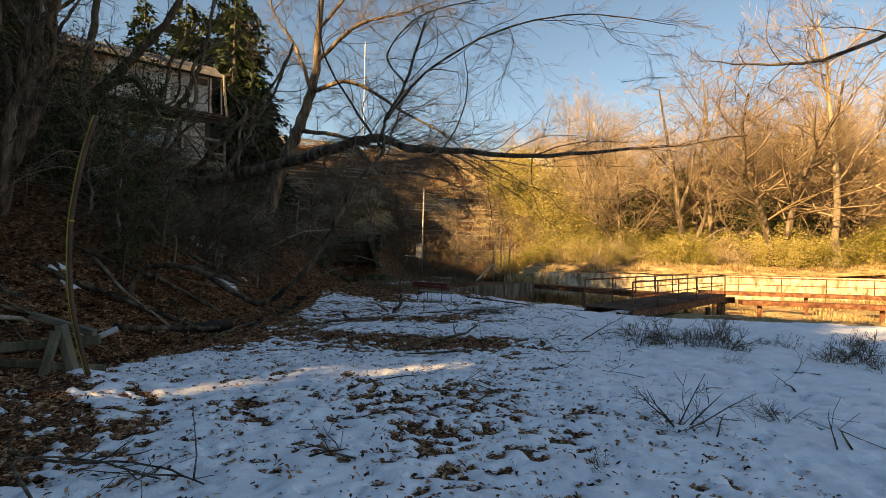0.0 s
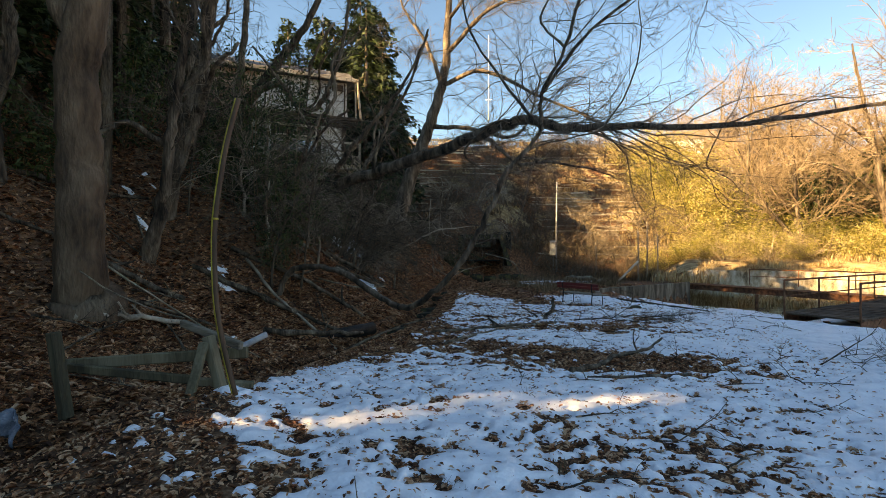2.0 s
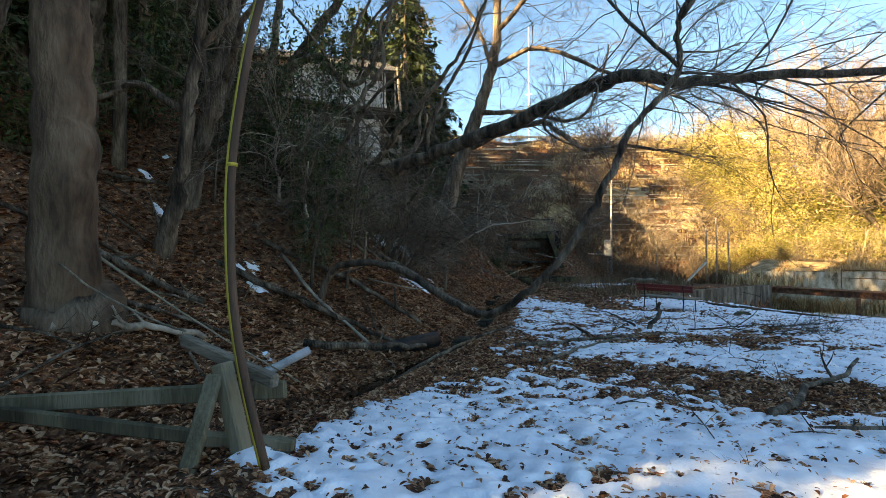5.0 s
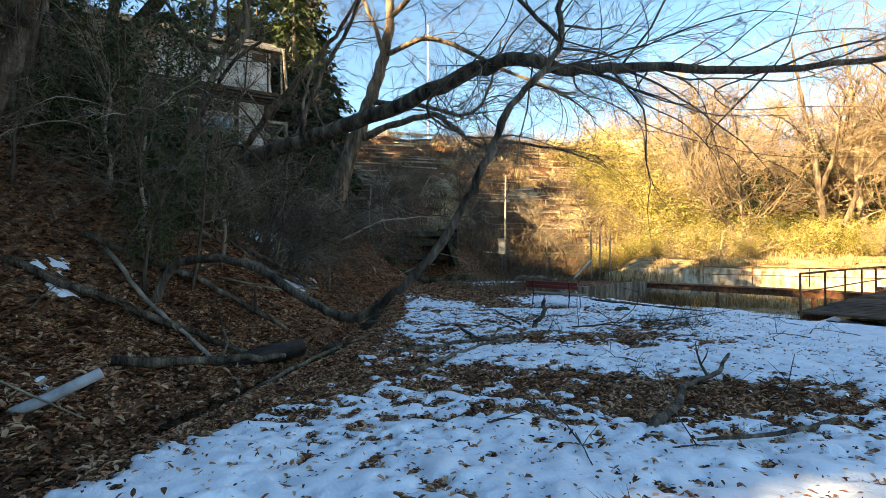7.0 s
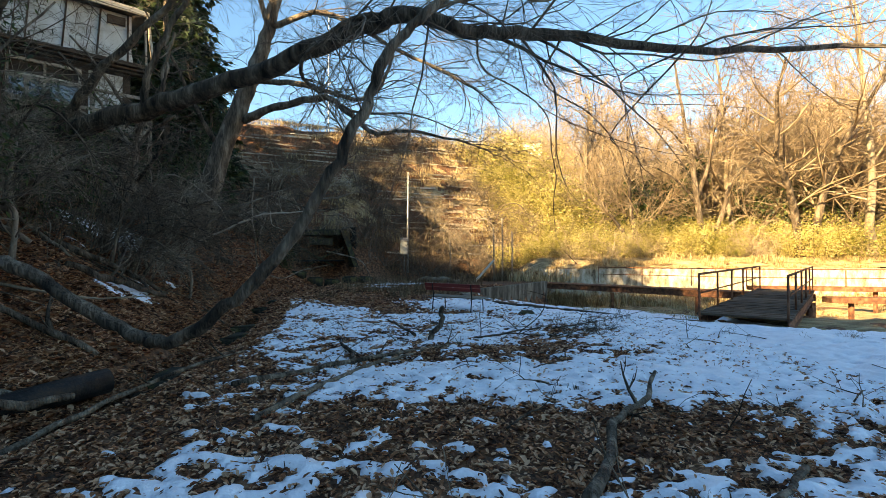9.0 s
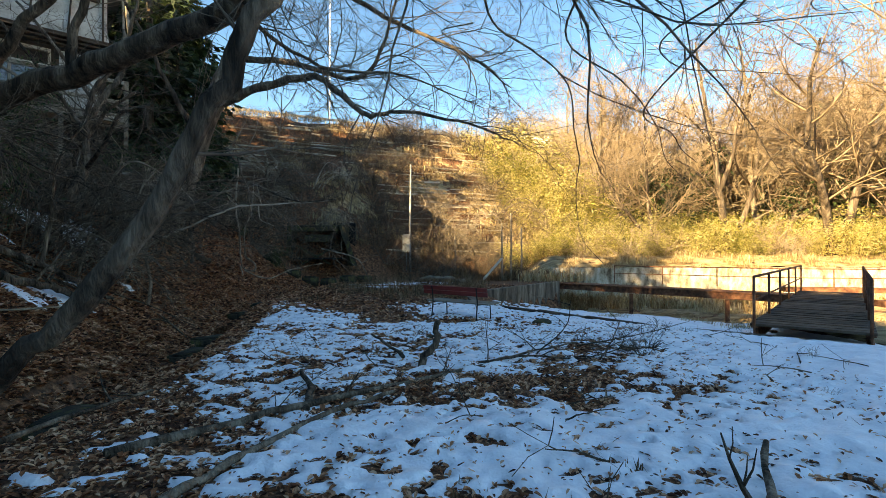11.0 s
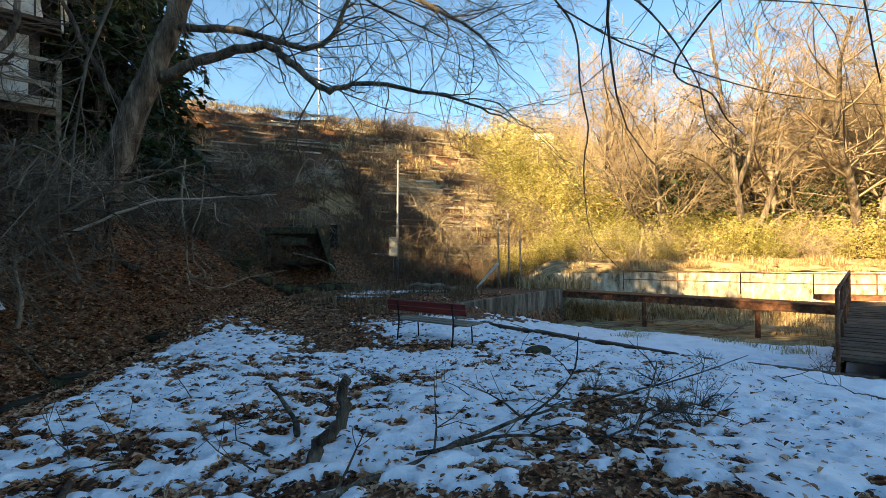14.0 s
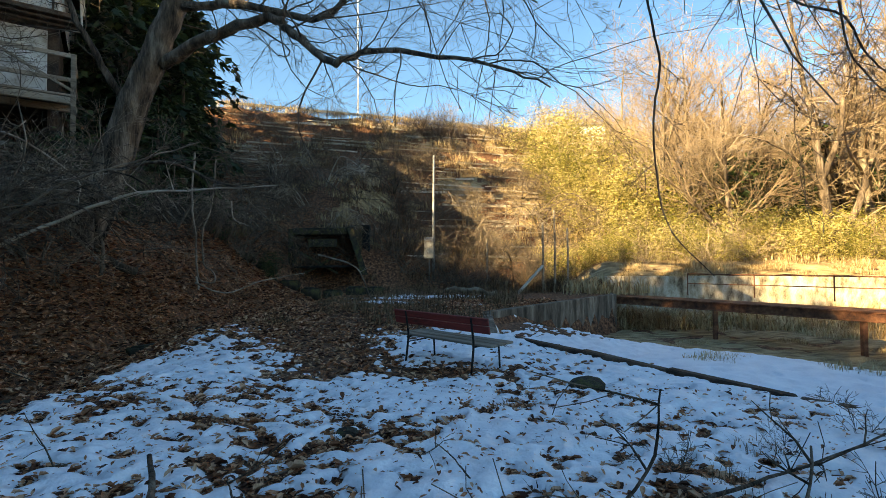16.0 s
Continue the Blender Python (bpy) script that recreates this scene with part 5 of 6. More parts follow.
far_kinds = [bare_tree("far_tree", 15, 0.24, 301, M_BARK, M_GOLDTWIG, "bare sunlit tree with fine golden twigs", 2), bare_tree("far_tree", 17, 0.2, 302, M_PALE, M_GOLDTWIG, "tall bare sunlit tree with pale trunk", 1),
             bare_tree("far_tree", 12, 0.17, 303, M_BARK, M_GOLDTWIG, "bare sunlit tree with fine golden twigs", 3, 3, 0.32)]
BT = gh(18.3, 39.9)
tree_from("bank_tree", [
    ([(18.3, 39.9, BT - 0.3), (18.05, 39.9, BT + 1.6), (17.5, 39.8, 5.6), (17.1, 39.7, 8.6), (16.2, 39.5, 12.6), (15.7, 39.4, 15.5)], 0.3, 0.05, 0.3),
    ([(18.3, 39.8, BT - 0.2), (18.7, 39.8, BT + 1.4), (19.5, 39.7, 4.9), (19.9, 39.6, 6.6), (21.2, 39.3, 8.2), (23.2, 39.0, 9.6)], 0.22, 0.04, 0.2),
    ([(17.5, 39.8, 5.6), (18.2, 39.5, 7.8), (18.6, 39.4, 10.6), (19.6, 39.2, 14.0)], 0.16, 0.03, 0.0),
    ([(17.6, 39.8, 5.0), (16.2, 39.3, 6.4), (14.4, 38.8, 7.4), (12.6, 38.4, 7.8)], 0.1, 0.02, 0.0),
    ([(17.1, 39.7, 8.6), (15.4, 39.2, 10.2), (13.6, 38.9, 11.0)], 0.09, 0.02, 0.0),
    ([(19.9, 39.6, 6.6), (19.9, 39.2, 8.8), (21.0, 38.9, 11.6)], 0.09, 0.02, 0.0)],
    [], "crooked bare tree with dark forked stems on the sunny bank", twig_mat=M_GOLDTWIG, seed=21, thin=0.009,
    sweeps=[(k, 0.3, 1.0, 9, 3.6, (w, -0.2, 0.35), 0.1) for k, w in ((0, -0.4), (1, 0.6), (2, 0.3), (3, -0.7), (4, -0.6), (5, 0.5))])
FAR_TREES = [(22.6, 41.5, 0, 0.9), (21.0, 40.5, 1, 1.05), (13.6, 40.5, 2, 0.9), (24.5, 39.0, 0, 1.05), (28.5, 37.5, 2, 1.2), (16.2, 43.5, 1, 0.95), (27.0, 43.0, 1, 1.0), (11.0, 46.0, 2, 0.8), (32.0, 40.0, 0, 1.1), (22.5, 46.0, 2, 1.0)]
FAR_TREES = [(x, y, k, s * 1.25) for x, y, k, s in FAR_TREES]
rr = random.Random(55)
for i in range(42):
    x = rr.uniform(8, 62)
    y = rr.uniform(46, 84) - 0.35 * max(0, x - 22)
    FAR_TREES.append((x, y, rr.randrange(3), rr.uniform(0.55, 0.9)))
for i in range(24):
    x = rr.uniform(12, 46)
    FAR_TREES.append((x, rr.uniform(43, 56) - 0.3 * max(0, x - 22), rr.randrange(3), rr.uniform(0.8, 1.15)))
for i in range(16):
    FAR_TREES.append((rr.uniform(-14, 9), rr.uniform(60, 76), rr.randrange(3), rr.uniform(0.25, 0.42)))
def spread_out(kinds, poses):
    """Copies of the kinds at the poses; the first ones take the kinds themselves."""
    for i in range(len(kinds), len(poses)):
        copy_thing(kinds[i % len(kinds)], poses[i])
    for kind, m in zip(kinds, poses):
        kind.matrix_basis = m

spread_out(far_kinds, [pose(x, y, gh(x, y), 0, 0, rr.uniform(0, 360)) @ Matrix.Scale(s, 4) for x, y, k, s in FAR_TREES])

# ---- conifers ----
def conifer(name, height, seed, label, low=0.14, root=-0.5):
    r = random.Random(seed)
    t = thing(name, (0, 0, 0), label, "tree", "conifers on the hill")
    v, f = [], []
    tube(v, f, [Vector((0, 0, root)), Vector((0.05, 0, height * 0.5)), Vector((0, 0, height))], [0.22, 0.14, 0.02], 7)
    part("trunk", (v, f), M_BARK, t)
    v, f = [], []
    n = int(height * 11 * (1.14 - low))
    for k in range(n):
        z = height * (low + (1 - low) * k / n)
        L = (height - z) * 0.26 + 0.5
        L *= r.uniform(0.7, 1.15)
        a = r.uniform(0, 2 * math.pi)
        d = Vector((math.cos(a), math.sin(a), 0))
        w = Vector((-d.y, d.x, 0))
        for j in range(int(L * 17)):
            q = r.random() ** 0.7
            p = d * L * q + Vector((0, 0, z - 0.35 * L * q * q + r.uniform(-0.15, 0.15))) + w * r.uniform(-0.35, 0.35) * L * (1.05 - q)
            s = r.uniform(0.35, 0.7)
            e = (d * r.uniform(-0.1, 1) + w * r.uniform(-0.8, 0.8) + Vector((0, 0, r.uniform(-0.8, 0.1)))).normalized()
            g = e.cross(Vector((r.gauss(0, 0.6), r.gauss(0, 0.6), 1))).normalized()
            o = len(v)
            v.extend([tuple(p), tuple(p + e * s * 0.35 + g * s * 0.22), tuple(p + e * s * 0.5 + g * s * 0.05), tuple(p + e * s), tuple(p + e * s * 0.5 - g * s * 0.05), tuple(p + e * s * 0.35 - g * s * 0.22)])
            f.extend([(o, o + 1, o + 2), (o, o + 2, o + 3, o + 4), (o, o + 4, o + 5)])
    part("foliage", (v, f), M_NEEDLE, t, "dark green needles")
    return t

con = [conifer("cedar_tree", 11, 401, "dark green cedar on the hill, in a stand partly added for shade"), conifer("cedar_tree", 9, 402, "dark green cedar on the hill, in a stand partly added for shade")]
CON = [(-17.5, 30.5, 1.2), (-15.8, 32.0, 1.2), (-15.4, 34.0, 1.25), (-19.5, 28.2, 0.98), (-21.5, 26.5, 0.94), (-20.5, 24.0, 0.89), (-23.5, 24.5, 0.85), (-22.5, 21.5, 0.85), (-25.0, 21.0, 0.81), (-24.0, 18.5, 0.81), (-22.0, 17.5, 0.81), (-20.5, 15.0, 0.9), (-22.5, 14.0, 0.85), (-18.5, 12.5, 0.8), (-19.5, 9.5, 0.75), (-17.5, 7.5, 0.75), (-19.0, 32.5, 1.3), (-23.5, 30.0, 1.1), (-21.0, 35.0, 1.3), (-26.0, 28.0, 0.85), (-28.0, 24.0, 0.68), (-28.0, 19.0, 0.59)]
# those with y below -10 stand unseen, added to block the low sun
CON += [(-14.2, 29.0, 0.4), (-13.2, 30.4, 0.5), (-24.0, 11.5, 0.5), (-21.0, 6.0, 0.4), (-18.0, -12.5, 0.5), (-14.0, -15.0, 0.9), (-10.0, -17.0, 1.1), (-6.0, -18.0, 1.3), (30.0, 46.0, 1.0), (13.0, 47.0, 0.6), (-16.8, 16.8, 0.6), (-21, -10, 0.45), (-22, -14, 0.5), (-20, -18, 0.6), (-24, -12, 0.5), (-17, -21, 0.7), (-23, -20, 0.7), (-12, -24, 0.9), (-16.5, 13.2, 0.75), (-15.2, 10.2, 0.62), (-18.5, 16.2, 0.8), (-14.6, 7.0, 0.6), (-18.5, 36.5, 1.4), (-22.0, 38.5, 1.4)]
# heights capped so that the sun still reaches the embankment
CON = [(x, y, min(s, (17.6 - gh(x, y)) / 12.1) if 10 < y < 30 else s) for x, y, s in CON]
# more cedars added by the ridge to shade the maple and darken the left
for x, y in ((-21.4, 11.9), (-20.2, 9.3), (-22.8, 10.2), (-19.6, 13.4), (-21.8, 7.4), (-23.2, 13.0), (-18.4, 10.4), (-19.6, 6.6), (-17.2, 4.6), (-19.2, 3.2), (-15.6, 2.0), (-17.0, 5.8), (-20.6, 4.6), (-13.8, 3.0)):
    CON.append((x, y, min(1.05, (20.0 - gh(x, y)) / 12.1)))
def beside_house(x, y):
    p = Matrix.Rotation(-radians(HOUSE_TURN), 3, "Z") @ (Vector((x, y, 0)) - HOUSE_AT)
    return not (-12.8 < p.x < 1.6 and -2.2 < p.y < 8.2)

CON = [c for c in CON if beside_house(c[0], c[1])] + [(-17.0, 37.0, 1.35), (-20.2, 35.6, 1.1), (-23.2, 33.6, 1.0), (-13.6, 32.6, 0.8)]
for x, y in ((-26.4, 27.0), (-24.4, 30.6), (-28.4, 23.6), (-26.2, 19.4), (-28.6, 28.4), (-25.4, 22.4)):
    if beside_house(x, y):
        CON.append((x, y, (21.5 - gh(x, y)) / 12.1))
spread_out(con, [pose(x, y, gh(x, y), 0, 0, 47 * i) @ Matrix.Scale(s * 1.1, 4) for i, (x, y, s) in enumerate(CON)])

# cedars with raised crowns, added only to block light
tall = [conifer("tall_cedar", 17, 403, "tall dark cedar with a bare lower trunk, added to give shade", 0.52, -9.0)]
# unseen crowns above the ridge notches that leave just small sun patches
TALL = [(-15.05, -6.6, 9.6), (-19.3, -7.85, 11.4), (-16.5, -5.9, 9.6), (-20.7, -7.2, 11.4), (-12.75, -4.3, 8.2), (-15.55, -2.3, 8.2), (-17.0, -9.9, 11.2), (-18.0, -4.4, 9.9)]
# crowns added high over the left slope to keep sky light off it
SHADE = [(-12.5, 10.5), (-13.6, 7.0), (-12.0, 3.4), (-14.5, 12.6), (-11.4, 1.6)]
spread_out(tall, [pose(x, y, z - 8.0, 0, 0, 61 * i) for i, (x, y, z) in enumerate(TALL)] + [pose(x, y, gh(x, y), 0, 0, 83 * i) @ Matrix.Scale(0.8, 4) for i, (x, y) in enumerate(SHADE)])

# ---- bushes, bamboo grass, reeds, undergrowth ----
def leaf_bush(name, radius, height, count, leaf, mat, seed, label, category, group, narrow=0.22, droop=0.3, stems=14):
    r = random.Random(seed)
    t = thing(name, (0, 0, 0), label, category, group)
    v, f = [], []
    tops = []
    for k in range(stems):
        a, q = r.uniform(0, 2 * math.pi), r.random() ** 0.5
        p0 = Vector((math.cos(a) * q * radius * 0.7, math.sin(a) * q * radius * 0.7, -0.1))
        p1 = p0 + Vector((math.cos(a) * q * radius * 0.35, math.sin(a) * q * radius * 0.35, height * r.uniform(0.6, 1.05)))
        mid = p0.lerp(p1, 0.5) + Vector((r.uniform(-0.1, 0.1), r.uniform(-0.1, 0.1), 0))
        tube(v, f, [p0, mid, p1], [0.012, 0.009, 0.004], 3)
        tops.append((p0, mid, p1))
    part("stalkwork", (v, f), M_WEED, t)
    v, f = [], []
    for k in range(count):
        p0, mid, p1 = r.choice(tops)
        q = 1 - r.random() ** 1.6 * 0.85
        p = p0.lerp(p1, q) + Vector((r.gauss(0, 1), r.gauss(0, 1), r.gauss(0, 0.6))) * radius * 0.17
        e = Vector((r.gauss(0, 1), r.gauss(0, 1), r.gauss(-droop, 0.5))).normalized()
        g = e.cross(Vector((r.gauss(0, 1), r.gauss(0, 1), r.gauss(0, 1)))).normalized()
        s = leaf * r.uniform(0.6, 1.3)
        o = len(v)
        v.extend([tuple(p), tuple(p + e * s * 0.4 + g * s * narrow * 0.5), tuple(p + e * s), tuple(p + e * s * 0.4 - g * s * narrow * 0.5)])
        f.append((o, o + 1, o + 2, o + 3))
    part("foliage", (v, f), mat, t)
    return t

def scatter(kinds, places, seed):
    r = random.Random(seed)
    spread_out(kinds, [pose(x, y, gh(x, y) - 0.03, r.uniform(-5, 5), r.uniform(-5, 5), r.uniform(0, 360)) @ Matrix.Scale(s, 4) for x, y, s in places])

sasa = [leaf_bush("bamboo_grass_clump", 1.5, 2.3, 2400, 0.165, M_SASA, 500 + k, "yellow-green bamboo grass clump on the sunny bank", "bamboo grass", "bamboo grass of the far bank") for k in range(3)]
rr = random.Random(60)
places = []
for i in range(300):
    x = rr.uniform(3.0, 42)
    y = 37.6 + 15.0 * rr.random() - 0.12 * max(0, x - 20)
    if x < 6:
        y = max(y, 38.5)
    places.append((x, y, rr.uniform(0.55, 1.3) * (1 + 0.07 * max(0, y - 39)) * (0.75 if x < 7 else 1)))
scatter(sasa, places, 61)
etree = [leaf_bush("evergreen_tree", 1.35, 5.0, 4200, 0.13, M_EVERG, 525 + k, "dark evergreen tree with drooping leaves below the house", "tree", "evergreen trees on the slope", 0.3, 0.7, 18) for k in range(2)]
scatter(etree, [(-9.6, 13.2, 1.05), (-10.6, 13.9, 1.0), (-9.9, 16.6, 0.7)], 162)
ever = [leaf_bush("evergreen_shrub", 1.0, 2.6, 1700, 0.17, M_EVERG, 520 + k, "dark evergreen shrub on the slope", "shrub", "evergreen shrubs", 0.3, 0.6) for k in range(2)]
EV0, EV1, EV2 = Vector((-9.97, 13.96, 3.55)), Vector((-10.23, 13.48, 3.22)), Vector((-9.10, 13.37, 3.03))
scatter(ever, [(EV0.x, EV0.y, 1.0), (EV1.x, EV1.y, 0.8), (EV2.x, EV2.y, 0.8), (-12.6, 25.8, 0.9), (-13.4, 27.4, 1.2), (-11.6, 26.8, 0.7), (-8.7, 12.2, 0.5), (-12.4, 9.2, 0.9), (-13.6, 11.6, 1.1), (-14.8, 13.2, 1.2), (-11.2, 12.6, 0.7), (-13.0, 14.6, 0.9), (-15.5, 9.5, 1.2), (-12.2, 6.6, 0.8), (-14.5, 6.0, 1.1), (-13.2, 16.6, 0.8), (-10.9, 31.0, 0.7), (-9.6, 32.6, 0.5), (25.0, 42.0, 2.0), (27.5, 41.0, 2.0), (14.9, 43.0, 2.5), (31.0, 41.5, 1.9), (16.8, 44.0, 2.9), (23.5, 43.6, 2.4), (28.6, 43.0, 2.6)], 62)

def grass_clump(name, height, count, spread, mat, seed, label, category, group, width=0.012):
    r = random.Random(seed)
    v, f = [], []
    for k in range(count):
        a = r.uniform(0, 2 * math.pi)
        q = r.random() ** 0.6 * spread
        p = Vector((math.cos(a) * q, math.sin(a) * q, -0.02))
        b = r.uniform(0, 2 * math.pi)
        lean = r.uniform(0.05, 1.1)
        h = height * r.uniform(0.4, 1.1)
        d = Vector((math.cos(b), math.sin(b), 0))
        w = Vector((-d.y, d.x, 0)) * width * r.uniform(0.6, 1.3)
        p1 = p + Vector((0, 0, h * 0.55)) + d * h * lean * 0.3
        p2 = p + Vector((0, 0, h * r.uniform(0.45, 1.0))) + d * h * lean
        o = len(v)
        v.extend([tuple(p - w), tuple(p + w), tuple(p1 + w * 0.8), tuple(p1 - w * 0.8), tuple(p2)])
        f.extend([(o, o + 1, o + 2, o + 3), (o + 3, o + 2, o + 4)])
    ob = part(name, (v, f), mat)
    return tagged(ob, label, category, group)

reeds = [grass_clump("reed_clump", 0.5, 220, 0.9, M_REED, 530 + k, "dry straw-coloured reeds in the empty pond", "reeds", "reeds in the pond") for k in range(3)]
places = []
rr = random.Random(63)
while len(places) < 100:
    x, y = rr.uniform(-0.3, 30), rr.uniform(15.5, 36)
    if float(in_pond(x, y)) > 0.9 and y - float(kerb_y(np.array([x]))[0]) > (3.6 if x < 9 else 0.8):
        dB = (Vector((x, y, 0)) - B0)
        if 0 < dB.dot(bd) < 11 and abs(dB.dot(bn)) < 1.1:
            continue
        dW = (Vector((x, y, 0)) - W0)
        places.append((x, y, rr.uniform(0.35, 0.6) if dW.dot(wn) < 1.5 else rr.uniform(0.7, 1.5)))
for i in range(40):
    places.append((rr.uniform(3.5, 34), 36.5 + 4.0 * rr.random() ** 1.2, rr.uniform(0.4, 1.3) ** 1.5))
for i in range(65):
    places.append((rr.uniform(3.5, 34), rr.uniform(36.25, 37.6), rr.uniform(0.4, 0.9)))
for i in range(50):
    places.append((rr.uniform(5.0, 34), rr.uniform(33.6, 35.7), rr.uniform(0.8, 2.3)))
for i in range(40):
    places.append((rr.uniform(4.6, 19), rr.uniform(34.6, 35.8), rr.uniform(1.0, 2.6)))
scatter(reeds, places, 64)
weeds = [grass_clump("weed_clump", 0.5, 90, 0.45, M_WEED, 540 + k, "tall dead brown weeds on the bank", "weeds", "dead weeds", 0.006) for k in range(3)]
places = []
for i in range(70):
    places.append((rr.uniform(-6.5, 1.0), rr.uniform(24, 37), rr.uniform(0.7, 1.6)))
for i in range(26):
    places.append((rr.uniform(-1, 4), rr.uniform(36.5, 39), rr.uniform(1.2, 2.4)))
for i in range(150):
    ex, ey = emb_point(rr.uniform(-19, 2), rr.uniform(0.03, 1.05))
    places.append((ex, ey - 0.25, rr.uniform(1.1, 2.4)))
places += [(3.9, 9.9, 0.7), (4.7, 10.0, 0.8), (5.3, 9.7, 0.7), (6.8, 8.9, 0.8), (7.3, 8.6, 0.7), (4.1, 10.8, 0.6), (4.6, 11.1, 0.7), (5.1, 10.8, 0.6), (5.6, 10.6, 0.7), (6.3, 10.3, 0.6), (7.4, 9.4, 0.6), (8.1, 10.4, 0.7), (3.6, 5.8, 0.35), (4.6, 8.3, 0.4), (2.9, 17.0, 0.5), (0.9, 16.0, 0.45), (1.4, 16.6, 0.4)]
places = [q for q in places if float(in_pond(q[0], q[1])) < 0.1]
scatter(weeds, places, 65)
straw = [grass_clump("dry_grass_clump", 0.55, 110, 0.8, M_REED, 545 + k, "bleached dry grass clump on the embankment face", "grass", "dry grass on the embankment") for k in range(3)]
places = []
for i in range(190):
    ex, ey = emb_point(rr.uniform(-9, 10) if i < 150 else rr.uniform(-19, -9), rr.uniform(0.1, 1.05))
    places.append((ex, ey - 0.1, rr.uniform(0.7, 1.6)))
scatter(straw, places, 165)
tufts = [grass_clump("grass_tuft", 0.13, 34, 0.11, M_WEED, 550 + k, "withered brown grass tuft poking through snow", "grass tuft", "grass tufts in the snow", 0.004) for k in range(3)]
places = []
while len(places) < 170:
    x, y = rr.uniform(-4.5, 8.5), rr.uniform(1.5, 18)
    if y < float(kerb_y(np.array([x]))[0]) - 0.3:
        places.append((x, y, rr.uniform(0.5, 1.5)))
scatter(tufts, places, 66)

def twig_shrub(name, height, stems, seed, label, group, mat=M_TWIG, depth=2, spread=0.9, category="shrub", thin=0.003, r0=0.012):
    r = random.Random(seed)
    v, f = [], []
    for k in range(stems):
        d = Vector((r.gauss(0, spread), r.gauss(0, spread), 1.0)).normalized()
        p = Vector((r.uniform(-0.2, 0.2), r.uniform(-0.2, 0.2), -0.05)) * height * 0.5
        grow(v, f, p, d, height * r.uniform(0.6, 1.1), r0, depth, r, 4, 0.4, 0.05, 4, 0.55, thin, 0.2)
    ob = part(name, (v, f), mat)
    return tagged(ob, label, category, group)

brush = [twig_shrub("bare_shrub", 1.9, 9, 560 + k, "tangled leafless shrub on the slope", "leafless shrubs", M_TWIG, 2, 0.9, "shrub", 0.0045, 0.016) for k in range(4)]
places = []
for i in range(44):
    y = rr.uniform(13, 36)
    s = rr.uniform(3.6, 10.0) if y < 26 else rr.uniform(2.0, 12)
    x = float(np.interp(y, STREAM_Y, STREAM_X)) - s
    places.append((x, y, rr.uniform(0.6, 1.3)))
for i in range(130):
    x = rr.uniform(-19, 6)
    u = rr.uniform(0.02, 0.98)
    ex, ey = emb_point(x, u)
    places.append((ex, ey - 0.3, rr.uniform(0.7, 1.4)))
for i in range(40):
    places.append((rr.uniform(-6, 4), rr.uniform(36.8, 41), rr.uniform(0.7, 1.4)))
scatter(brush, places, 67)
def shoot_shrub(name, reach, stems, seed, label, group):
    """Long arching shoots that sweep over and droop."""
    r = random.Random(seed)
    v, f = [], []
    for k in range(stems):
        a = r.uniform(-0.9, 0.9)
        L = reach * r.uniform(0.6, 1.2)
        h = L * r.uniform(0.25, 0.6)
        d = Vector((math.cos(a), math.sin(a), 0))
        w = Vector((-d.y, d.x, 0))
        p0 = Vector((r.uniform(-0.3, 0.3), r.uniform(-0.3, 0.3), -0.1))
        pts = smooth_line([p0, p0 + d * L * 0.22 + Vector((0, 0, h * 0.75)), p0 + d * L * 0.5 + w * r.uniform(-0.25, 0.25) + Vector((0, 0, h)), p0 + d * L * 0.8 + w * r.uniform(-0.4, 0.4) + Vector((0, 0, h * r.uniform(0.5, 0.9))), p0 + d * L + w * r.uniform(-0.5, 0.5) + Vector((0, 0, h * r.uniform(0.0, 0.7)))], 4)
        r0 = r.uniform(0.016, 0.04)
        rough_tube(v, f, pts, r0, 0.005, 5, r, 0.12)
        for q in range(7):
            i = r.randrange(4, len(pts) - 1)
            dd = (pts[i + 1] - pts[i]).normalized()
            side = dd.cross(Vector((r.gauss(0, 1), r.gauss(0, 1), r.gauss(0, 1)))).normalized()
            grow(v, f, pts[i], (dd + side * 0.9).normalized(), L * r.uniform(0.2, 0.45), 0.008, 1, r, 4, 0.4, 0.0, 3, 0.6, 0.004, 0.2)
    return tagged(part(name, (v, f), M_GREYBRANCH if seed % 2 else M_BARK), label, "shrub", group)

shoots = [shoot_shrub("arching_shrub", 2.6, 6, 590 + k, "grey arching leafless shrub hanging over the slope", "arching shrubs") for k in range(3)]
rs = random.Random(77)
poses = []
for i in range(62):
    y = rs.uniform(15, 34)
    s = rs.uniform(2.6, 8.5)
    x = float(np.interp(y, STREAM_Y, STREAM_X)) - s
    poses.append(pose(x, y, gh(x, y) - 0.03, 0, 0, rs.gauss(-15, 45)) @ Matrix.Scale(rs.uniform(0.6, 1.3), 4))
for i in range(14):
    x, y = rs.uniform(-12.0, -9.2), rs.uniform(18.5, 25.0)
    poses.append(pose(x, y, gh(x, y) - 0.03, 0, 0, rs.gauss(-10, 50)) @ Matrix.Scale(rs.uniform(0.7, 1.2), 4))
for i in range(30):
    ex, ey = emb_point(rs.uniform(-16, 4), rs.uniform(0.0, 0.6))
    poses.append(pose(ex, ey - 0.2, gh(ex, ey), 0, 0, rs.gauss(-70, 40)) @ Matrix.Scale(rs.uniform(0.8, 1.5), 4))
spread_out(shoots, poses)
gold_brush = [twig_shrub("sunlit_brush", 2.6, 12, 570 + k, "sunlit leafless brush with fine golden twigs", "sunlit brush", M_GOLDTWIG, 2, 0.7, "shrub", 0.006, 0.02) for k in range(3)]
places = []
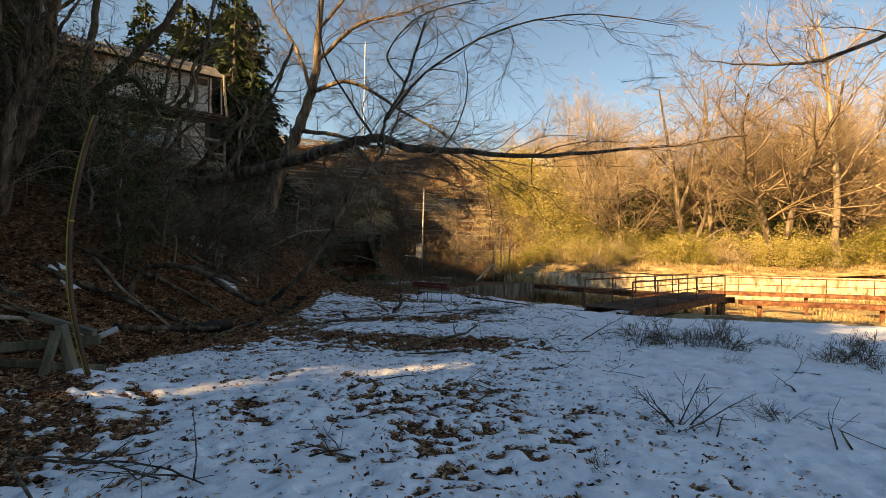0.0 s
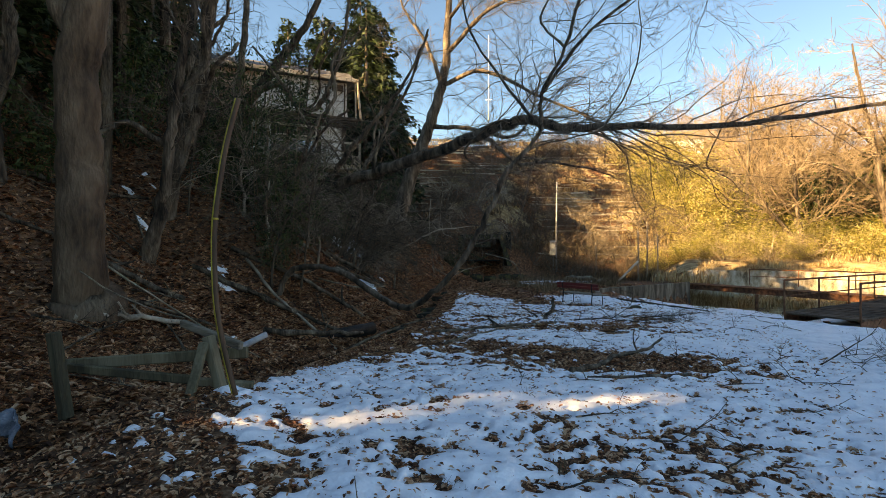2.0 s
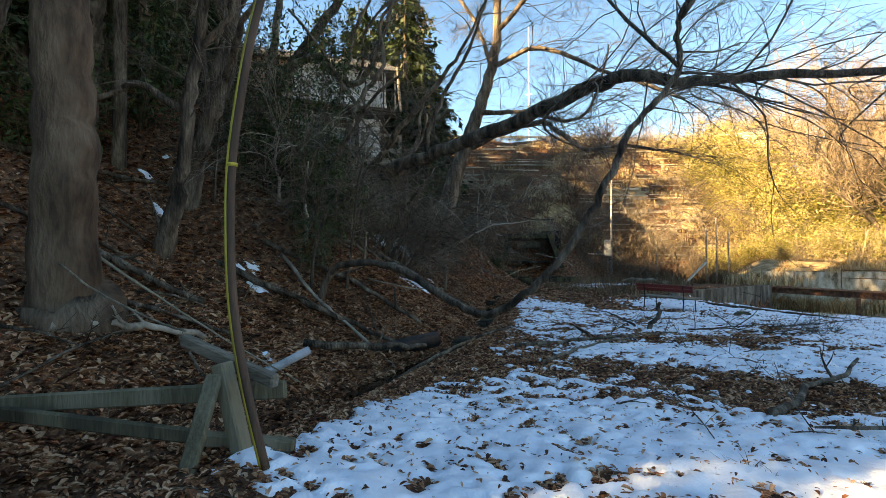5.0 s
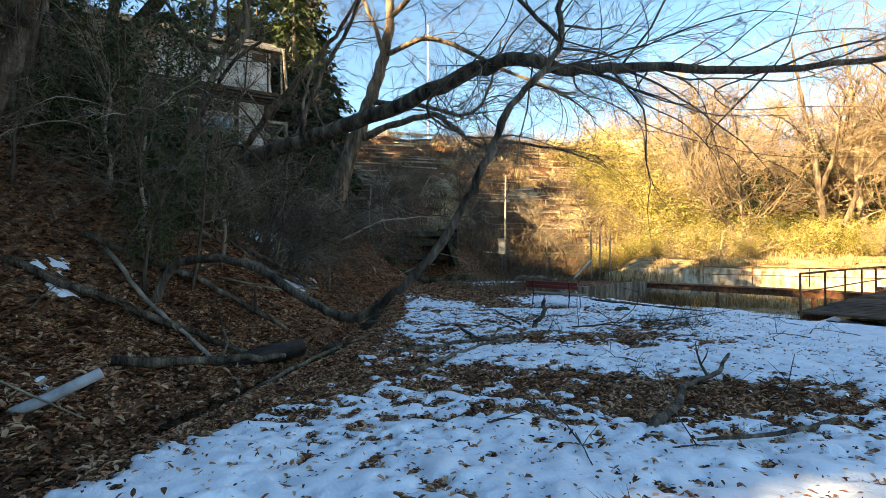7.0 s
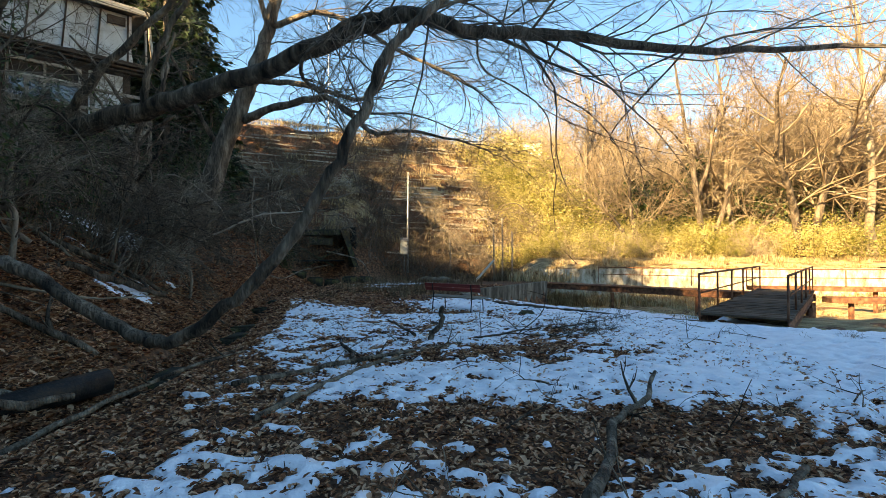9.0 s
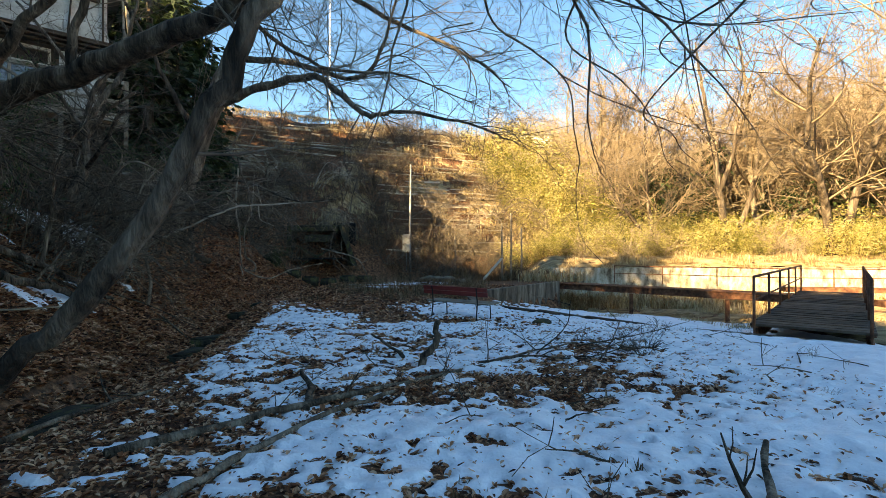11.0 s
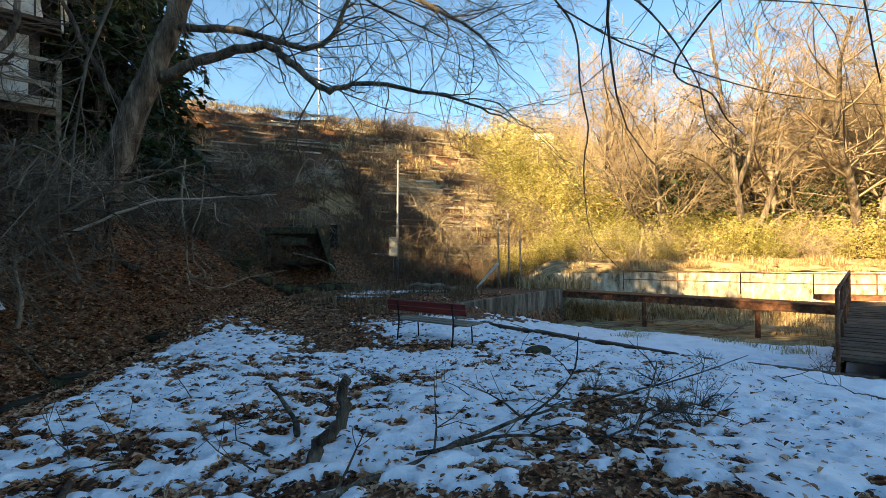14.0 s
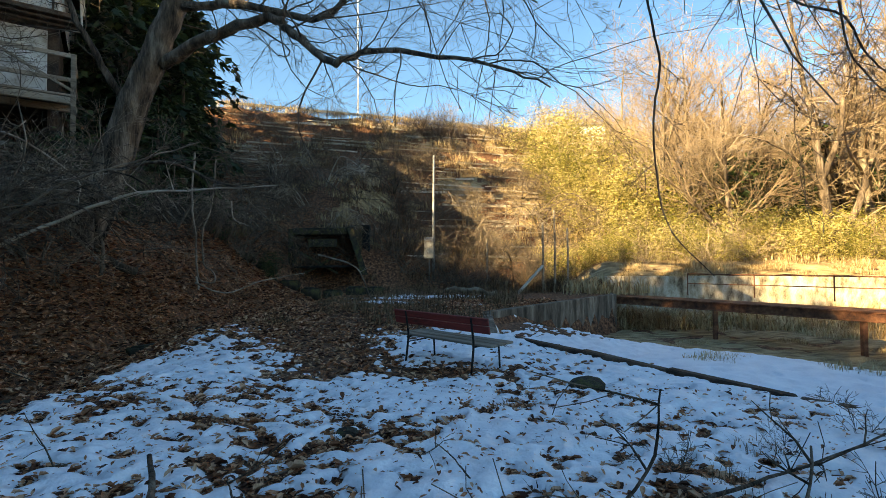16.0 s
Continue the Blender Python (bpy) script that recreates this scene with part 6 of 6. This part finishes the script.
for i in range(80):
    x = rr.uniform(4, 48)
    places.append((x, rr.uniform(44, 66) - 0.2 * max(0, x - 20), rr.uniform(0.9, 1.7)))
for i in range(60):
    places.append((rr.uniform(4, 34), rr.uniform(37.5, 45), rr.uniform(0.7, 1.4)))
scatter(gold_brush, places, 68)
low = [twig_shrub("low_twiggy_shrub", 0.55, 8, 580 + k, "low leafless twiggy shrub in the snow", "low shrubs in the snow", M_TWIG, 2, 0.8, "shrub", 0.0022, 0.006) for k in range(3)]
scatter(low, [(3.6, 9.8, 1.5), (4.2, 10.1, 1.7), (4.8, 9.9, 1.5), (5.4, 10.2, 1.6), (5.1, 9.5, 1.3), (6.6, 8.9, 1.4), (7.2, 9.0, 1.6), (7.0, 8.2, 1.2), (1.2, 15.0, 0.9), (0.5, 14.8, 0.8), (1.5, 15.6, 0.9), (3.9, 10.9, 1.2), (4.4, 10.6, 1.0), (5.6, 10.8, 1.2), (5.0, 11.2, 0.8), (6.6, 10.0, 1.0), (7.4, 9.2, 1.1), (8.2, 10.6, 1.0), (4.6, 8.4, 0.7), (2.4, 17.0, 0.7), (1.0, 15.3, 0.7), (0.6, 16.2, 0.8), (1.6, 16.6, 0.6), (3.6, 5.6, 0.8), (-2.0, 5.0, 0.35), (1.2, 4.2, 0.5), (0.0, 5.0, 0.35), (2.2, 12.9, 0.35), (3.4, 14.6, 0.5), (5.2, 14.2, 0.5), (3.6, 19.0, 0.8), (5.2, 18.4, 0.8)], 69)
sap = twig_shrub("sapling", 0.95, 5, 591, "thin leafless sapling standing in the snow", "", M_TWIG, 2, 0.55, "sapling", 0.0025, 0.012)
sap.matrix_world = pose(2.35, 5.35, gh(2.35, 5.35))

# ---- fallen branches ----
def stick(pts, r0, r1, seed, label="fallen grey branch lying on the ground", name="fallen_branch", twigs=0, mat=M_BARK):
    r = random.Random(seed)
    base_p = Vector(pts[0])
    line = [p - base_p for p in smooth_line(pts, 5)]
    line = [p + Vector((r.gauss(0, 1), r.gauss(0, 1), r.gauss(0, 1))) * r0 * 0.25 for p in line]
    v, f = [], []
    rough_tube(v, f, line, r0, r1, 7, r, 0.14)
    for k in range(twigs):
        i = r.randrange(len(line) // 3, len(line) - 1)
        grow(v, f, line[i], Vector((r.gauss(0, 1), r.gauss(0, 1), r.uniform(0.1, 0.9))).normalized(), r.uniform(0.25, 0.7), r1 + 0.003, 1, r, 3, 0.4, 0, 4, 0.6, 0.003)
    ob = part(name, (v, f), mat)
    ob.location = base_p
    return tagged(ob, label, "branch", "fallen branches")

def on(x, y, dz=0.03):
    return (x, y, top(x, y) + dz)

stick([on(-4.3, 11.6), on(-3.4, 12.45), on(-2.6, 13.05), on(-1.6, 13.9), on(-0.6, 14.8, 0.06), on(0.4, 15.6, 0.1)], 0.04, 0.01, 1, "long grey fallen branch across leaves and snow", twigs=5)
stick([on(-2.06, 14.15, -0.02), (-1.98, 14.2, top(-2, 14.2) + 0.16), (-1.86, 14.28, top(-2, 14.2) + 0.3), (-1.82, 14.3, top(-2, 14.2) + 0.6)], 0.05, 0.04, 2, "dark broken branch stub standing out of the snow")
stick([on(-2.3, 14.7), (-2.5, 15.2, top(-2.5, 15.2) + 0.12), (-2.85, 15.7, top(-2.85, 15.7) + 0.2)], 0.028, 0.016, 3, "short dark branch lying in the snow")
stick([on(-3.1, 12.6), on(-3.2, 13.2, 0.06), on(-3.45, 13.8, 0.05)], 0.04, 0.025, 4)
stick([on(-1.2, 8.9), on(-0.75, 9.7), on(-0.5, 10.3, 0.05), on(-0.05, 10.7, 0.08), on(0.35, 11.3, 0.2)], 0.05, 0.02, 5, twigs=2)
stick([on(-3.65, 10.5), on(-3.3, 11.4, 0.05), on(-2.9, 12.3, 0.05), on(-2.3, 13.0, 0.05)], 0.035, 0.018, 6)
stick([on(-5.6, 9.6, 0.05), on(-5.2, 10.6, 0.1), on(-4.8, 11.6, 0.2), on(-4.5, 12.6, 0.25)], 0.035, 0.012, 7, twigs=3)
stick([on(-7.2, 9.6, 0.1), on(-6.4, 10.4, 0.2), on(-5.9, 11.5, 0.3)], 0.07, 0.04, 8, "dark fallen log in the stream bed")
stick([on(-9.0, 7.4, 0.9), on(-7.4, 8.0, 0.4), on(-6.3, 8.4, 0.15)], 0.018, 0.008, 9, "thin pale fallen branch on the slope", mat=M_PALE)
stick([on(-8.0, 13.0, 0.05), on(-7.2, 13.6, 0.3), on(-6.6, 14.3, 0.75)], 0.025, 0.01, 10, "thin pale branch leaning over the stream", mat=M_PALE)
stick([on(2.6, 10.6), on(3.3, 11.2, 0.2), on(4.0, 12.0, 0.3)], 0.012, 0.005, 11, "thin bare twig leaning in the snow", "twig", 2)
stick([on(0.5, 9.4), on(-0.2, 8.8, 0.05), on(-1.0, 8.5, 0.06)], 0.03, 0.012, 12)
stick([on(0.4, 14.6), on(0.7, 15.0, 0.15), on(1.0, 15.4, 0.5)], 0.014, 0.006, 13, "thin bare twig standing in the snow", "twig", 3)
stick([on(-0.4, 15.0), on(0.1, 15.2, 0.4), on(0.2, 15.3, 0.75)], 0.012, 0.005, 14, "thin bare twig standing in the snow", "twig", 2)
stick([on(-2.4, 35.5), on(-1.2, 34.4, 0.2), on(0.0, 33.6, 0.1)], 0.16, 0.1, 15, "pale fallen log on the rear bank", "fallen_log", mat=M_PALE)
stick([on(0.4, 15.6, 0.05), on(1.1, 15.95, 0.06), on(2.0, 16.4, 0.1), on(2.9, 16.9, 0.2)], 0.014, 0.005, 16, "thin fallen branch lying on the snow", twigs=4)
stick([on(-1.3, 14.2, 0.04), on(-0.6, 14.5, 0.08), on(0.2, 14.6, 0.06), on(1.2, 15.3, 0.1)], 0.016, 0.006, 17, "thin fallen branch lying on the leaves", twigs=5)
stick([on(-3.9, 4.0, 0.03), on(-3.2, 3.7, 0.1), on(-2.5, 3.75, 0.06), on(-1.9, 3.5, 0.03)], 0.014, 0.006, 18, "curved dead branch lying in the leaves", twigs=5)
stick([on(-2.9, 3.2, 0.03), on(-3.3, 3.45, 0.2), on(-2.9, 3.7, 0.16), on(-2.3, 3.6, 0.02)], 0.012, 0.006, 19, "looped dead vine on the snow", twigs=2)
r2 = random.Random(70)
for i in range(70):
    x, y = r2.uniform(-5.0, 5.5), r2.uniform(2.5, 17.5)
    a, L = r2.uniform(0, math.pi), r2.uniform(0.2, 0.75)
    dx, dy = math.cos(a) * L / 2, math.sin(a) * L / 2
    if y < float(kerb_y(np.array([x]))[0]) - 0.6:
        stick([on(x - dx, y - dy, 0.01), on(x, y, 0.03), on(x + dx, y + dy, 0.02)], r2.uniform(0.005, 0.012), 0.004, 100 + i, "small fallen twig lying on the ground", "twig", 1)
for i in range(40):
    x, y = r2.uniform(-12.5, -6.8), r2.uniform(4, 22)
    a, L = r2.uniform(0, math.pi), r2.uniform(0.7, 2.2)
    dx, dy = math.cos(a) * L / 2, math.sin(a) * L / 2
    stick([on(x - dx, y - dy, 0.03), on(x, y, 0.09), on(x + dx, y + dy, 0.05)], r2.uniform(0.012, 0.03), 0.007, 300 + i, "grey fallen branch on the leafy slope", "fallen_branch", 2)

# looping vines and pale crossing branches below the maple
def draped(name, pts, r0, r1, seed, label, twigs=0):
    return stick(pts, r0, r1, seed, label, name, twigs, M_GREYBRANCH)

stick([(-8.55, 7.0, 1.5), (-7.9, 6.9, 1.26), (-7.2, 6.75, 1.1), (-6.4, 6.5, 1.0), (-5.75, 6.22, 0.99)], 0.013, 0.009, 820, "thin pale vine strung from the trunk to the fence", "hanging_vine", 0, M_PALE)

# low tangles of long drooping twigs round the evergreen and the maple
r4 = random.Random(94)
for k, (x, y, n, reach) in enumerate([(-9.3, 12.5, 20, 2.6), (-10.4, 12.9, 16, 2.6), (-8.6, 13.9, 12, 2.2), (-9.9, 15.4, 14, 2.6), (-10.6, 21.6, 14, 3.0), (-9.2, 22.8, 14, 3.0), (-8.4, 19.2, 10, 2.2)]):
    z = gh(x, y)
    tree_from("drooping_shrub", [([(x, y, z - 0.2), (x + 0.1, y, z + 0.5), (x + 0.05, y - 0.1, z + 1.1), (x + 0.2, y - 0.1, z + 1.8)], 0.05, 0.02, 0.3)], [],
              "tangled leafless shrub with long drooping grey twigs", "shrub", M_GREYBRANCH, M_GREYBRANCH if k % 2 else M_TWIG, 970 + k, 7, "drooping shrubs",
              [(0, 0.2, 1.0, n // 2, reach, (0.7, -0.5, 0.25), 1.2), (0, 0.2, 1.0, n // 2, reach, (-0.5, -0.6, 0.3), 1.2)], 0.0032)

BR = (-9.65, 20.26, 0.99)
draped("fallen_branch", [(BR[0], BR[1], gh(BR[0], BR[1])), (-9.44, 20.17, 1.28), (-8.71, 20.32, 1.81), (-7.74, 20.78, 2.40), (-7.11, 21.22, 2.72), (-6.44, 21.67, 2.83), (-4.99, 22.57, 3.04)], 0.045, 0.012, 801, "long pale branch sweeping out over the stream", 5)
draped("fallen_branch", [(BR[0] - 0.3, BR[1], gh(BR[0] - 0.3, BR[1])), (-9.69, 20.05, 1.43), (-8.83, 20.10, 2.04), (-7.77, 20.37, 2.78), (-6.90, 20.82, 3.22), (-6.06, 21.48, 3.74)], 0.038, 0.01, 802, "long pale branch sweeping out over the stream", 5)
draped("fallen_branch", [(BR[0] - 0.5, BR[1] + 0.4, gh(BR[0] - 0.5, BR[1] + 0.4)), (-10.33, 20.50, 1.58), (-11.52, 20.72, 1.72), (-12.52, 20.84, 2.08), (-13.41, 20.97, 2.38), (-14.25, 20.91, 2.46)], 0.06, 0.03, 803, "grey fallen limb lying along the snowy slope", 3)
draped("fallen_branch", [(BR[0], BR[1], gh(BR[0], BR[1])), (-9.35, 20.17, 2.02), (-9.17, 20.07, 2.78), (-8.78, 20.08, 3.41), (-8.27, 20.11, 3.79)], 0.035, 0.01, 804, "crooked upright shoot on the slope", 6)
draped("fallen_branch", [(BR[0] + 0.2, BR[1] + 0.2, gh(BR[0] + 0.2, BR[1] + 0.2)), (-9.35, 20.27, 1.76), (-9.10, 20.38, 2.42), (-8.66, 20.49, 3.35), (-8.78, 20.47, 4.27)], 0.03, 0.008, 805, "crooked upright shoot on the slope", 6)
draped("hanging_vine", [(-9.13, 26.25, 4.67), (-9.22, 26.27, 3.17), (-9.06, 26.20, 2.27), (-8.95, 26.13, 1.07), (-8.68, 26.15, 0.83), (-8.44, 26.17, 0.87), (-8.56, 26.25, 1.15), (-8.88, 26.33, 1.37), (-8.91, 26.31, 2.27), (-8.70, 26.41, 3.12), (-8.61, 26.49, 4.50)], 0.03, 0.02, 806, "looped grey vine hanging to the ground")
draped("hanging_vine", [(-8.99, 26.13, 0.99), (-8.87, 26.04, 0.58), (-9.12, 25.93, 0.30), (-9.71, 25.89, 0.24), (-9.96, 25.87, 0.40)], 0.03, 0.015, 807, "curled grey vine end on the leaves", 2)
draped("hanging_vine", [(-9.08, 28.28, 3.47), (-9.04, 28.30, 2.91), (-8.75, 28.32, 2.73), (-8.48, 28.34, 2.62)], 0.025, 0.012, 808, "short curled vine above the culvert")
draped("fallen_branch", [(-8.56, 25.36, 0.85), (-7.80, 25.62, 0.55), (-7.20, 26.46, 0.85), (-6.27, 27.52, 1.06)], 0.028, 0.01, 809, "pale branch lying towards the culvert", 2)
draped("fallen_branch", [(-7.17, 31.46, 1.68), (-6.27, 30.52, 1.52), (-5.15, 29.61, 1.18), (-4.57, 29.17, 0.27), (-3.98, 28.72, -0.82)], 0.035, 0.015, 810, "pale branch propped before the culvert", 1)
stick([(-10.45, 22.80, 1.93), (-9.81, 23.25, 1.62), (-9.04, 23.71, 1.21)], 0.14, 0.1, 811, "rotting log lying against the maple roots", "fallen_log")
stick([(-6.67, 16.09, -0.28), (-6.63, 16.69, -0.29), (-6.63, 17.19, -0.33), (-6.44, 17.81, -0.50)], 0.028, 0.012, 812, "grey branch lying along the stream", "fallen_branch", 1, M_PALE)

r3 = random.Random(93)
for i in range(16):
    y = r3.uniform(6.5, 17)
    x = float(np.interp(y, STREAM_Y, STREAM_X)) - r3.uniform(2.0, 6.5)
    a, L = r3.gauss(0.7, 0.5), r3.uniform(1.6, 3.6)
    dx, dy = math.cos(a) * L / 2, math.sin(a) * L / 2
    w = r3.uniform(0.035, 0.085)
    stick([on(x - dx, y - dy, w), on(x - dx * 0.3, y - dy * 0.3, w + 0.06), on(x + dx * 0.3, y + dy * 0.3, w + 0.05), on(x + dx, y + dy, w * 0.8)], w, w * 0.6, 900 + i, "fallen grey log lying on the leafy slope", "fallen_log", 2, M_BARK if i % 3 else M_GREYBRANCH)
for i in range(5):
    y = r3.uniform(9.5, 17)
    x = float(np.interp(y, STREAM_Y, STREAM_X)) - r3.uniform(2.4, 5.5)
    z, h, lean = gh(x, y), r3.uniform(2.2, 4.2), r3.uniform(0.3, 1.5)
    pts = [(x, y, z - 0.2), (x + lean * 0.1, y + r3.uniform(-0.2, 0.2), z + h * 0.3), (x + lean * 0.5, y + r3.uniform(-0.4, 0.4), z + h * 0.65), (x + lean, y + r3.uniform(-0.5, 0.5), z + h)]
    tree_from("young_tree", [(pts, r3.uniform(0.03, 0.06), 0.012, 0.3)], [(0, 0.3, 1.0, 9, 1.1, 2, 0.05)], "slim crooked young tree on the leafy slope", seed=950 + i, group="young trees on the slope")
